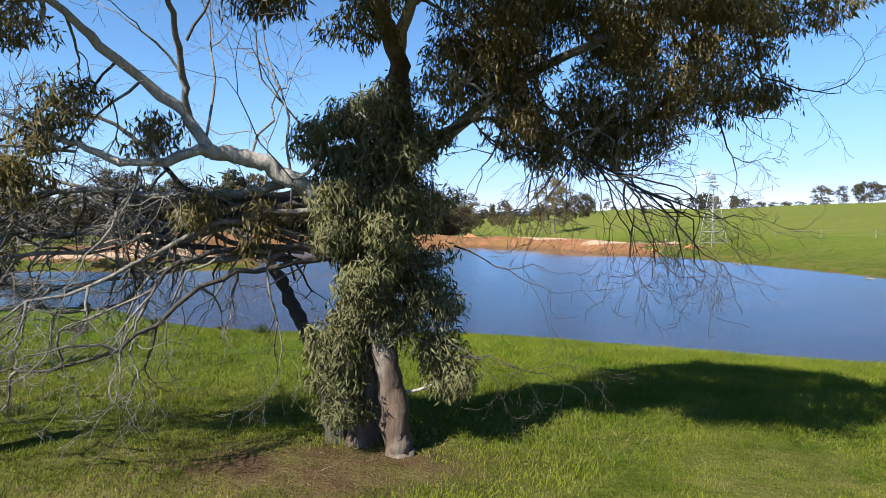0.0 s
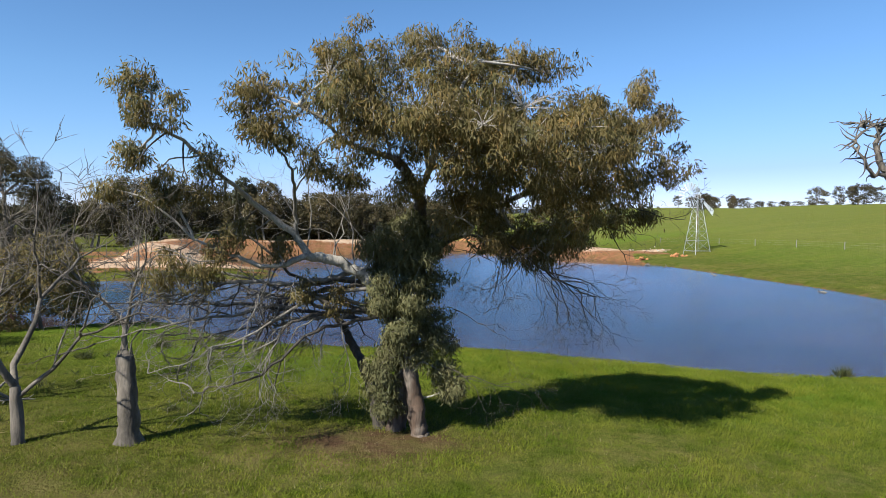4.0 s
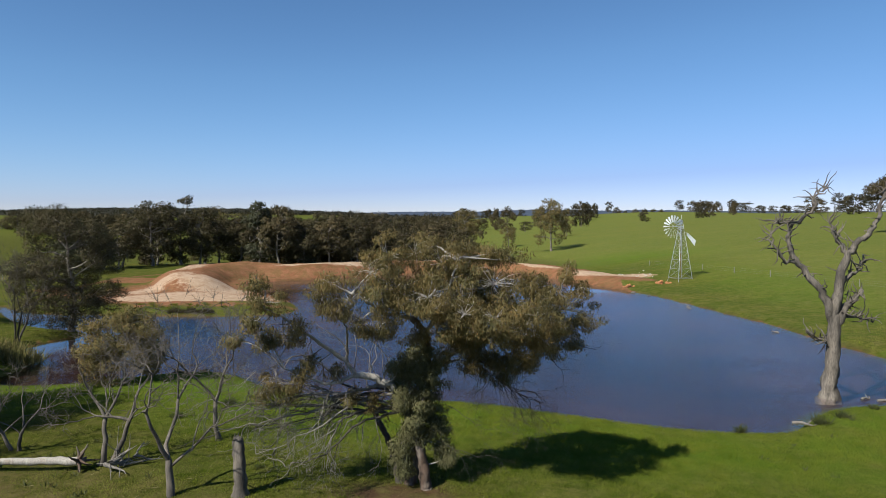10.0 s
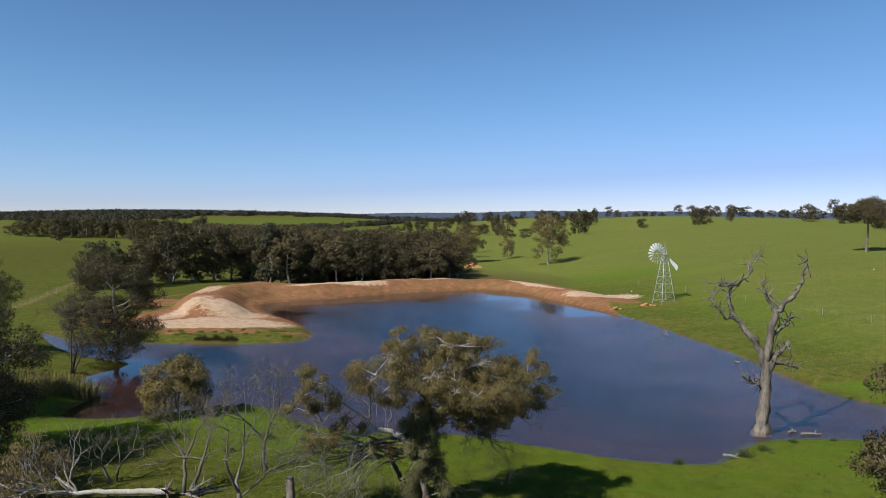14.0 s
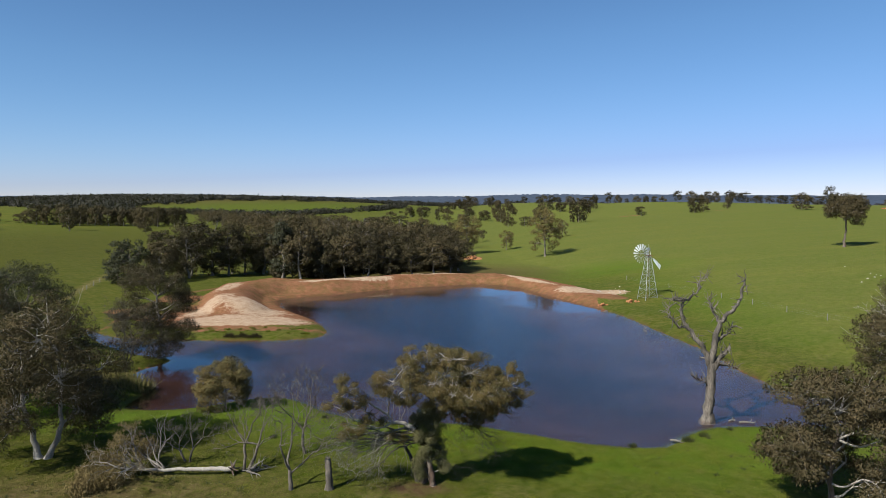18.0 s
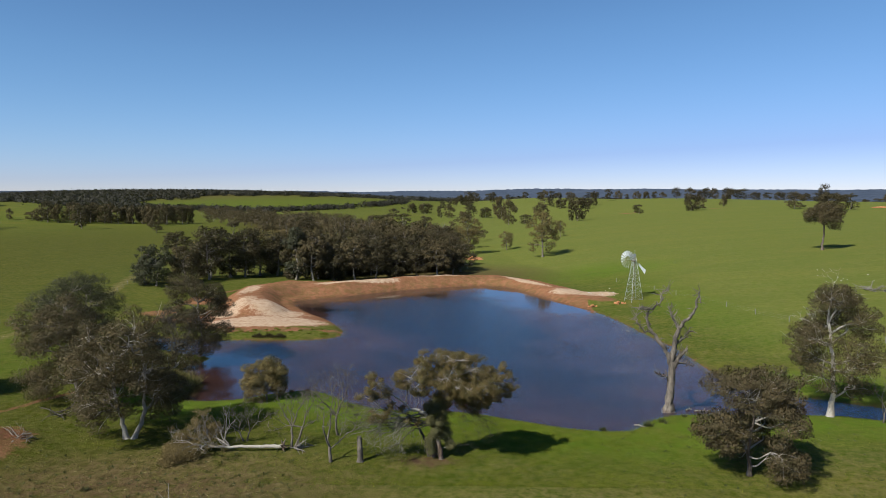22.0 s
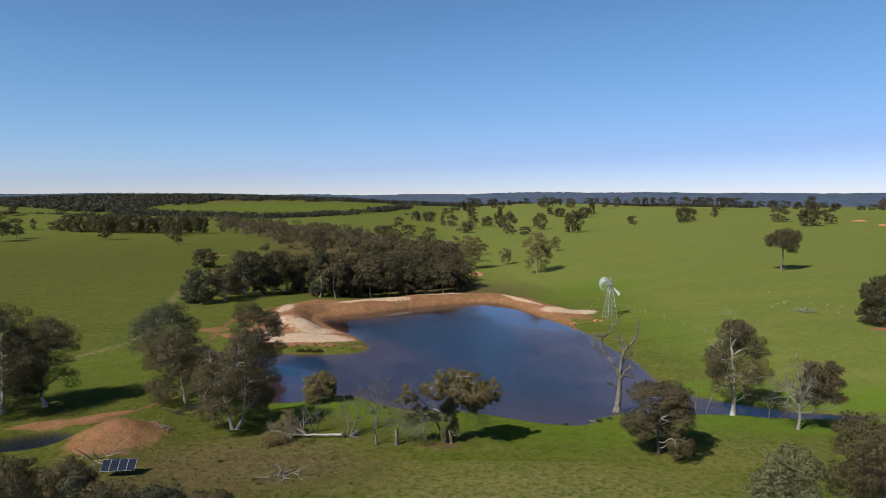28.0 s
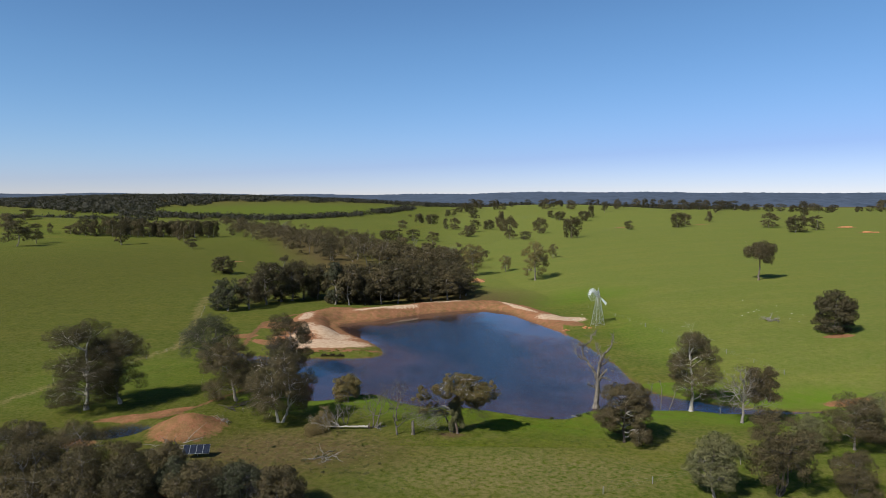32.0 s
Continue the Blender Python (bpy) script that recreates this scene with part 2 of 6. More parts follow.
GROUND, WATER = ground_material(), water_material()
LEAF_OLIVE = leaf_material("olive_gum_leaves", (0.054, 0.052, 0.024), (0.132, 0.118, 0.053), (0.245, 0.148, 0.052), 0.26, 0.0, 0.28)
LEAF_GREEN = leaf_material("grey_green_gum_leaves", (0.066, 0.067, 0.030), (0.120, 0.118, 0.056), (0.185, 0.160, 0.078), 0.25, 0.0, 0.2)
LEAF_BROWN = leaf_material("brownish_gum_leaves", (0.035, 0.031, 0.016), (0.071, 0.060, 0.032), (0.124, 0.084, 0.042), 0.22)
LEAF_DARK = leaf_material("dark_gum_leaves", (0.026, 0.024, 0.013), (0.050, 0.043, 0.023), (0.080, 0.058, 0.031), 0.25)
LEAF_GREY = leaf_material("grey_mallee_leaves", (0.024, 0.026, 0.016), (0.043, 0.045, 0.027), (0.070, 0.066, 0.040), 0.2)
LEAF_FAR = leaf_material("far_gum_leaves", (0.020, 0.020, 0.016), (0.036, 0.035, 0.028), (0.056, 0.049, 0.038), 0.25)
# blue of the distance haze is painted into the ridge's base colour
RIDGE_HAZE = plain_material("far_woodland_painted_haze", (0.050, 0.064, 0.098), (0.026, 0.036, 0.058), 0.012, 1.0, 0.0, 0.0)
LEAF_DRY = leaf_material("dead_straw_leaves", (0.092, 0.069, 0.029), (0.168, 0.130, 0.055), (0.235, 0.168, 0.076), 0.3)
BARK_WHITE = bark_material("smooth_white_bark", (0.43, 0.39, 0.34), (0.28, 0.25, 0.225), (0.28, 0.17, 0.09), 5.0, 0.36)
BARK_GREY = bark_material("rough_grey_bark", (0.24, 0.21, 0.18), (0.15, 0.13, 0.11), (0.15, 0.095, 0.06), 8.0, 0.42)
BARK_DEAD = bark_material("weathered_dead_wood", (0.25, 0.222, 0.195), (0.13, 0.114, 0.10), (0.065, 0.055, 0.045), 9.0, 0.35)
BARK_SNAG = bark_material("old_dead_wood", (0.205, 0.172, 0.143), (0.095, 0.081, 0.068), (0.036, 0.030, 0.025), 2.4, 0.52)
# dark bark, lowered further to carry the crown's shade in its colour
BARK_DARK_SHADE = bark_material("dark_bark_and_crown_shade", (0.085, 0.07, 0.058), (0.045, 0.038, 0.033), (0.11, 0.09, 0.075), 8.0, 0.35)
BARK_RED = bark_material("shedding_red_bark", (0.20, 0.165, 0.138), (0.075, 0.058, 0.047), (0.105, 0.060, 0.038), 3.0, 0.52)
GRASS = leaf_material("fresh_grass_blades", (0.055, 0.088, 0.005), (0.128, 0.156, 0.011), (0.20, 0.175, 0.030), 0.18, 0.55)
STRAW = leaf_material("dry_grass_stalks", (0.16, 0.13, 0.06), (0.24, 0.20, 0.10), (0.32, 0.27, 0.15), 0.3)
REED = leaf_material("reed_blades", (0.07, 0.085, 0.02), (0.16, 0.14, 0.05), (0.29, 0.22, 0.10), 0.4)
RUSH = leaf_material("dark_rush_stems", (0.030, 0.040, 0.014), (0.055, 0.065, 0.025), (0.10, 0.095, 0.042), 0.3)
STEEL = plain_material("galvanised_steel", (0.46, 0.47, 0.48), (0.33, 0.34, 0.35), 4.0, 0.45, 0.75)
BLADE = plain_material("zinc_sheet", (0.74, 0.76, 0.79), (0.58, 0.60, 0.63), 3.0, 0.45, 0.1)
RUST = plain_material("rusted_iron", (0.20, 0.085, 0.04), (0.11, 0.05, 0.03), 6.0, 0.8, 0.3)
ROCK = plain_material("orange_rubble", (0.42, 0.19, 0.075), (0.27, 0.12, 0.055), 2.5, 0.9, 0.0, 0.06)
POST = plain_material("grey_steel_post", (0.24, 0.23, 0.21), (0.15, 0.14, 0.125), 9.0, 0.7, 0.2)

# ---- the lie of the land ----
POND = [(-36.5, 33.0), (-32.0, 31.6), (-27.5, 32.8), (-23.0, 35.6), (-18.5, 36.2), (-13.0, 31.2), (-7.0, 28.2), (1.5, 27.6), (7.0, 25.3), (14.5, 22.0),
        (20.8, 21.6), (24.5, 25.2), (29.0, 27.3), (36.0, 27.2), (46.5, 27.2), (54.0, 25.3), (66.0, 25.4), (76.0, 27.6), (66.0, 27.8), (55.0, 31.0),
        (47.0, 36.0), (42.2, 41.0), (40.8, 50.0), (40.6, 62.0), (38.6, 76.0), (36.0, 94.0), (31.0, 109.0), (24.5, 126.0), (18.0, 142.0), (11.0, 146.0),
        (2.0, 145.0), (-14.0, 137.0), (-31.0, 123.5), (-41.5, 116.0), (-36.5, 102.0), (-27.0, 88.0), (-21.8, 75.5), (-25.0, 70.5), (-35.0, 69.0),
        (-48.0, 70.0), (-58.0, 72.0), (-67.0, 79.0), (-60.0, 69.0), (-49.0, 59.0), (-41.0, 55.2), (-42.5, 50.0), (-41.5, 44.5), (-37.0, 40.0)]
DAM = [(-44, 94), (-50, 106), (-52, 118), (-45, 129), (-28, 133.5), (-11, 145.5), (3, 153.5), (12, 155), (22, 145), (31, 128), (38, 112)]
def smooth_loop(p, n=6):
    p = np.array(p, float); a, b, c = np.roll(p, 1, 0), np.roll(p, -1, 0), np.roll(p, -2, 0); out = []
    for i in range(n):
        t = i / n
        out.append(0.5 * (2 * p + (b - a) * t + (2 * a - 5 * p + 4 * b - c) * t * t + (3 * p - a - 3 * b + c) * t ** 3))
    return np.stack(out, 1).reshape(-1, 2)
def line_distance(x, y, line):
    best = np.full(x.shape, 1e9)
    for (ax, ay), (bx, by) in zip(line[:-1], line[1:]):
        dx, dy = bx - ax, by - ay
        t = np.clip(((x - ax) * dx + (y - ay) * dy) / (dx * dx + dy * dy + 1e-9), 0, 1)
        best = np.minimum(best, np.hypot(x - ax - t * dx, y - ay - t * dy))
    return best
def inside(x, y, loop):
    odd = np.zeros(x.shape, bool)
    for (ax, ay), (bx, by) in zip(loop, np.roll(loop, -1, 0)):
        if ay != by:
            odd ^= ((ay > y) != (by > y)) & (x < (bx - ax) * (y - ay) / (by - ay) + ax)
    return odd
SHORE = smooth_loop(POND)
def shore_distance(x, y):
    """Metres to the waterline, minus inside the pond; far off a round figure."""
    d = np.full(x.shape, 200.0)
    near = (np.abs(x) < 160) & (y > -60) & (y < 260)
    if near.any():
        xn, yn = x[near], y[near]
        e = line_distance(xn, yn, np.vstack([SHORE, SHORE[:1]]))
        d[near] = np.where(inside(xn, yn, SHORE), -e, e)
    return d
def step01(t):
    t = np.clip(t, 0, 1)
    return t * t * (3 - 2 * t)
def bend(y, ys, xs, w):
    return sum(np.interp(y + k * w, ys, xs) for k in (-1, -0.5, 0, 0.5, 1)) / 5
def wave(x, y):
    return (np.sin(x * 0.11 + 1.3 * np.sin(y * 0.053)) * np.sin(y * 0.09 + 0.7) + 0.5 * np.sin(x * 0.31 + y * 0.17) * np.sin(y * 0.37 - x * 0.12))
def bump(x, y, cx, cy, rx, ry, h):
    return h * np.exp(-((x - cx) / rx) ** 2 - ((y - cy) / ry) ** 2)
CREEK = [(5, 172), (-25, 190), (-55, 260), (-95, 380), (-160, 560), (-262, 800), (-420, 1100), (-300, 1300)]
def country(x, y):
    """The lie of the land without pond and dam."""
    foot = bend(y, [-150, 27, 50, 106, 150, 220, 276, 420, 600, 900], [170, 78, 52, 42, 34, 27, 22, 8, 60, 80], 22)
    u = np.maximum(x - foot, 0)
    z = 1.2 + 20 * (1 - np.exp(-u / 165)) * (1 - 0.6 * step01((y - 850) / 600)) + bump(x, y, 230, 900, 240, 170, 11) + bump(x, y, 240, 1550, 300, 330, 20)
    z = z - 3.6 * np.exp(-(line_distance(x, y, CREEK) / 50) ** 2) * step01((y - 140) / 40)
    z = z + bump(x, y, 290, 560, 110, 160, 3.5) + bump(x, y, -520, 690, 130, 110, 18) + bump(x, y, -70, 15, 60, 50, 0.7) - bump(x, y, 8, 8, 32, 26, 0.4) - bump(x, y, 184, 592, 60, 60, 2)
    z = z + bump(x, y, -500, 1950, 520, 420, 27) + bump(x, y, -1300, 2300, 700, 500, 40) + bump(x, y, -700, 2700, 700, 400, 26) + bump(x, y, -1700, 1300, 700, 500, 22)
    z = z + 57 * step01((y - 2500) / 1500) + 4 * np.sin(x * 0.0021) * step01((y - 2000) / 1500)
    return z + 0.10 * wave(x, y)
def ground(x, y):
    x, y = np.asarray(x, float), np.asarray(y, float)
    z = country(x, y)
    d = shore_distance(x, y)
    outer = np.maximum(d, 0)
    flat = 0.28 * step01(outer / 0.5) + np.maximum(z - 0.28, -0.1) * (1 - np.exp(-outer / 7.0))
    z = np.where(d < 120, flat + (z - flat) * step01((outer - 10) / 25), z)
    wall = line_distance(x, y, DAM)
    top = 3.0 - 1.0 * step01((x + 20) / 35) - 0.5 * step01((x - 24) / 14) + 0.5 * step01((-36 - x) / 12)
    z = np.maximum(z, (top + 0.12 * wave(3 * x, 3 * y)) * (1 - step01((wall - 1.5) / 8.5)) - 4 * step01((wall - 6) / 5))
    z = np.where((d > 0) & (wall < 30), np.minimum(z, 0.12 + 0.62 * outer), z)
    apron = bump(x, y, -42, 90, 12, 17, 1.5) + bump(x, y, -51, 106, 8, 11, 1.5)
    z = np.maximum(z, np.where(d > 0, apron * (1 - np.exp(-outer / 4)), -9))
    pool = np.hypot((0.9 * (x + 62) + 0.4 * (y - 9.5)) / 6.4, (0.9 * (y - 9.5) - 0.4 * (x + 62)) / 4.2)
    z = z - 2.6 * (1 - step01((pool - 0.35) / 0.8))
    z = z + 3.0 * (1 + 0.07 * wave(7 * x, 7 * y) + 0.05 * wave(17 * y, 15 * x)) * np.exp(-(((x + 49) * 0.9 + (y - 9.5) * 0.25) / 4.6) ** 2 - (((y - 9.5) - 0.3 * (x + 49)) / 4.6) ** 2)
    z = np.where(d < 0, -np.minimum(0.16 * -d, 2.6), z)
    return z


def lines(edges):
    """Grid lines from stretches of (start, end, first step, last step)."""
    out = [edges[0][0]]
    for a, b, s0, s1 in edges:
        while out[-1] < b - 1e-6:
            k = (out[-1] - a) / (b - a)
            out.append(min(b, out[-1] + s0 * (s1 / s0) ** k))
    return np.array(out)


def fill_mesh(mesh, verts, loops, sizes):
    """Vertices, corner indices and face sizes into a mesh."""
    verts, loops, sizes = np.asarray(verts, np.float32), np.asarray(loops, np.int32).ravel(), np.asarray(sizes, np.int32)
    mesh.vertices.add(len(verts))
    mesh.vertices.foreach_set("co", verts.ravel())
    mesh.loops.add(len(loops))
    mesh.loops.foreach_set("vertex_index", loops)
    mesh.polygons.add(len(sizes))
    mesh.polygons.foreach_set("loop_start", np.concatenate([[0], np.cumsum(sizes)[:-1]]).astype(np.int32))
    mesh.update(calc_edges=True)
    return mesh


def height(x, y):
    return float(ground(np.array([x]), np.array([y]))[0])


def patch(x, y, cx, cy, rx, ry, turn=0.0):
    """1 in the middle of an oval, 0.5 at its edge, falling to 0."""
    c, s = math.cos(radians(turn)), math.sin(radians(turn))
    dx, dy = x - cx, y - cy
    r = np.hypot((dx * c + dy * s) / rx, (dy * c - dx * s) / ry)
    return np.clip(1.5 - r, 0, 1)


def build_ground():
    gx = lines([(-4600, -700, 240, 40), (-700, -110, 36, 2.5), (-110, -60, 2.5, 0.8), (-60, 60, 0.85, 0.85), (60, 110, 0.8, 2.5), (110, 700, 2.5, 36), (700, 4600, 40, 240)])
    gy = lines([(-420, -40, 40, 3), (-40, 0, 2.2, 0.7), (0, 40, 0.8, 0.8), (40, 165, 0.9, 1.0), (165, 330, 1.0, 5), (330, 1200, 5, 25), (1200, 4850, 25, 130)])
    X, Y = np.meshgrid(gx, gy)
    x, y = X.ravel(), Y.ravel()
    rough = np.array([noise.noise((a * 0.9, b * 0.9, 0)) * 0.05 + noise.noise((a * 0.27, b * 0.27, 3)) * 0.09 if abs(a) < 110 and -40 < b < 170 else 0.0 for a, b in zip(x, y)])
    d = shore_distance(x, y)
    z = ground(x, y) + rough * np.clip(d / 3, 0.0, 1)
    nx, ny = len(gx), len(gy)
    i = (np.arange(ny - 1)[:, None] * nx + np.arange(nx - 1)).ravel()
    quads = np.stack([i, i + 1, i + 1 + nx, i + nx], 1)
    mesh = fill_mesh(bpy.data.meshes.new("ground"), np.stack([x, y, z], 1), quads, np.full(len(quads), 4))
    wall = line_distance(x, y, DAM)
    broad = 8.5 - 3.6 * step01((x - 8) / 14)
    earth = np.clip(1.25 - wall / broad, 0, 1)
    earth = np.maximum(earth, np.clip(1.5 - d / 6, 0, 1) * (d > -1) * (wall < 24) * (y > 84) * np.where(x < 22, 1.0, 0.9) * (x < 34))
    for p in ((-42, 90, 15, 17, 20), (-38, 80, 13, 4, 8), (-34, 74.5, 13, 1.1, 4), (-24, 75, 1.6, 2.2, 0), (-60, 108, 6, 6, 30), (-66, 92, 4, 3, 10), (-49, 9.5, 6.4, 7.0, -20), (-61, 16, 7.5, 1.8, 20), (-57, 19, 5, 1.6, 40), (36, 122, 8, 4.5, -25), (33, 112, 2.5, 2, 0), (33.5, 105.5, 2.2, 1, 0),
              (9.5, 240, 5, 3, 0), (-37, -13, 12, 2.5, 10), (298, 372, 9, 4, 0), (314, 427, 9, 5, 0), (101, 70, 4, 2, 0), (80, 30, 5, 1.5, 0), (-58, 84, 5, 2, -40),
              (-66, 3, 4, 2, 0), (240, 540, 10, 3, 0), (180, 610, 12, 3, 0), (-150, 330, 5, 2, 0)):
        earth = np.maximum(earth, patch(x, y, *p))
    shore_red = np.clip(1 - (d - 0.1) / 0.9, 0, 1) * (d > -1) * np.where((y > 36) | (x > 48), 0.8, 0.5)
    track = [(-95, 20), (-90, 38), (-84, 60), (-80, 76), (-87, 104), (-100, 142), (-108, 170)]
    rut = line_distance(x, y, track)
    ditch = np.minimum(0.6 * line_distance(x, y, [(-62, 77), (-64, 90), (-66, 112), (-60, 128), (-52, 132)]), line_distance(x, y, [(-57, 15), (-53, 22), (-50, 30), (-46, 38)]))
    earth = np.maximum(earth, np.maximum(shore_red * 0.62, np.maximum(0.36 * np.clip(1.3 - rut / 1.1, 0, 1), 0.62 * np.clip(1.4 - ditch / 0.8, 0, 1))))
    sand = np.maximum.reduce([1.0 * patch(x, y, -38.5, 81.5, 12, 5.5, 5) * np.clip((y - 75.5) / 2, 0, 1), 0.75 * patch(x, y, -40, 93, 9, 6, -30), 0.62 * patch(x, y, -49, 93, 4, 12, -10), 0.6 * patch(x, y, -52, 113, 3, 10, 0), 0.95 * patch(x, y, -27, 134.5, 13, 1.8, 28), 0.8 * patch(x, y, 22, 143, 1.6, 16, 26), 1.0 * patch(x, y, 36, 122, 9, 5, -25), 0.6 * patch(x, y, -5, 150, 14, 1.6, 30), 0.45 * np.clip(1.3 - rut / 1.2, 0, 1)])
    dry = np.maximum.reduce([0.9 * patch(x, y, -26, 4, 16, 9, 15), 0.85 * patch(x, y, 10, -6, 26, 11, 0), 1.0 * patch(x, y, -3, 9.5, 4.0, 2.2, 0), 0.5 * patch(x, y, -10, 6, 9, 5, 0), 0.4 * patch(x, y, 6, 8, 9, 4, 0), 0.55 * patch(x, y, 40, 8, 18, 8, 0), 0.3 + 0 * x, 1.3 * np.clip(1.4 - rut / 1.3, 0, 1)])
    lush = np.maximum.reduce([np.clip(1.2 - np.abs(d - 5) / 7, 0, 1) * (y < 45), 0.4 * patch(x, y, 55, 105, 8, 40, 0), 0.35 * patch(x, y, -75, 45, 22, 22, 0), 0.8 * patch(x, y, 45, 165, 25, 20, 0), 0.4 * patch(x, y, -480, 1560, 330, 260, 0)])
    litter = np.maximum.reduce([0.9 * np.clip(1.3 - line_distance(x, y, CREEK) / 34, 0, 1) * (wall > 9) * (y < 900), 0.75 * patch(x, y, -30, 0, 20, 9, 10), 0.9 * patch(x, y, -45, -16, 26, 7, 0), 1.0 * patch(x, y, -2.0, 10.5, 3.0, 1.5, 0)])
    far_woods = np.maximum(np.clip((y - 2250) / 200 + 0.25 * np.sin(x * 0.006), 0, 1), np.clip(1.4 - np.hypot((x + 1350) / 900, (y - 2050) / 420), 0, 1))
    pool = np.clip(4 * (0.95 - np.hypot((0.9 * (x + 62) + 0.4 * (y - 9.5)) / 6.4, (0.9 * (y - 9.5) - 0.4 * (x + 62)) / 4.2)), 0, 1)
    fresh = np.maximum(step01((x - 44 - 0.1 * y * (y < 0)) / 25) * (y > 22), step01((y - 150) / 40) * step01((x + 60) / 80))
    # the mask of darker grass also covers ground shaded by the left trees
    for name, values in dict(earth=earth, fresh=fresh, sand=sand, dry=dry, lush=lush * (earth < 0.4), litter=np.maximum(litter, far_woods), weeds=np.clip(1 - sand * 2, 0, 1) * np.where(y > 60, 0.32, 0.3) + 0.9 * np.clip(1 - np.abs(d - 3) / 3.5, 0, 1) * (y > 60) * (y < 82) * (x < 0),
                             rank_and_shade=np.clip(np.maximum(np.maximum(0.65 * patch(x, y, -480, 1580, 420, 380, 0), 1.25 - np.hypot((x + 230) / 230, (y - 220) / 430)), 1.4 - np.hypot((x + 50) / 46, (y - 20) / 44)), 0, 1), wet=np.maximum(np.clip(1 - d / 0.7, 0, 1) * (d > 0), 0.8 * np.clip(1.3 - ditch / 0.5, 0, 1)), bed=np.maximum(np.clip(-0.15 - d, 0, 1), pool), deep=np.maximum(np.clip(-d / (50 - 34 * step01((y - 60) / 45) * step01((30 - x) / 25)), 0, 1), pool)).items():
        mesh.attributes.new(name, "FLOAT", "POINT").data.foreach_set("value", np.asarray(values, np.float32))
    mesh.polygons.foreach_set("use_smooth", np.ones(len(quads), bool))
    mesh.materials.append(GROUND)
    return tagged(new("ground", mesh), "green pasture with bare red earth banks round a farm dam", "ground", kind="structure")


def build_water(name, x0, x1, y0, y1, level, step, label):
    gx, gy = np.arange(x0, x1 + step, step), np.arange(y0, y1 + step, step)
    X, Y = np.meshgrid(gx, gy)
    x, y = X.ravel(), Y.ravel()
    keep = (ground(x, y) < level + 0.3).reshape(X.shape)
    nx = len(gx)
    cell = keep[:-1, :-1] | keep[1:, :-1] | keep[:-1, 1:] | keep[1:, 1:]
    iy, ix = np.nonzero(cell)
    i = iy * nx + ix
    quads = np.stack([i, i + 1, i + 1 + nx, i + nx], 1)
    used, flat = np.unique(quads, return_inverse=True)
    verts = np.stack([x, y, np.full(len(x), level)], 1)[used]
    mesh = fill_mesh(bpy.data.meshes.new(name), verts, flat.reshape(-1, 4), np.full(len(quads), 4))
    lee = np.clip(1 - (line_distance(verts[:, 0], verts[:, 1], DAM) - 8) / 22, 0, 1)
    lee = np.maximum(lee, patch(verts[:, 0], verts[:, 1], -40, 45, 12, 14, 0))
    mesh.attributes.new("lee", "FLOAT", "POINT").data.foreach_set("value", lee.astype(np.float32))
    mesh.materials.append(WATER)
    ob = tagged(new(name, mesh), label, "water", kind="structure")
    ob.visible_shadow = False   # daylight reaches the bed
    return ob


build_ground()
build_water("water", -70, 80, 18, 150, 0.0, 1.0, "rippled blue pond water with brown shallows")
build_water("water", -70, -54, 1, 18, 1.3, 0.5, "still dark water in a small dug pool")


# ---- tools for trees ----
def thing(name, m, label, category, group="", kind=""):
    """An Empty at the base of a thing."""
    ob = new(name)
    ob.empty_display_size = 0.3
    ob.matrix_basis = m
    return tagged(ob, label, category, group, kind)


def part(name, shape, material, parent, label=""):
    """One mesh object under a thing or a part. shape: a bmesh, or (vertices, corners, face sizes)."""
    mesh = bpy.data.meshes.new(name)
    if isinstance(shape, tuple):
        fill_mesh(mesh, *shape[:3])
        if len(shape) == 4:
            mesh.polygons.foreach_set("use_smooth", np.ones(len(mesh.polygons), bool))
            mesh.normals_split_custom_set_from_vertices(shape[3])
    else:
        shape.to_mesh(mesh)
        shape.free()
    mesh.materials.append(material)
    ob = new(name, mesh)
    ob.parent = parent
    return tagged(ob, label)


def smooth(ob):
    ob.data.polygons.foreach_set("use_smooth", np.ones(len(ob.data.polygons), bool))
    return ob


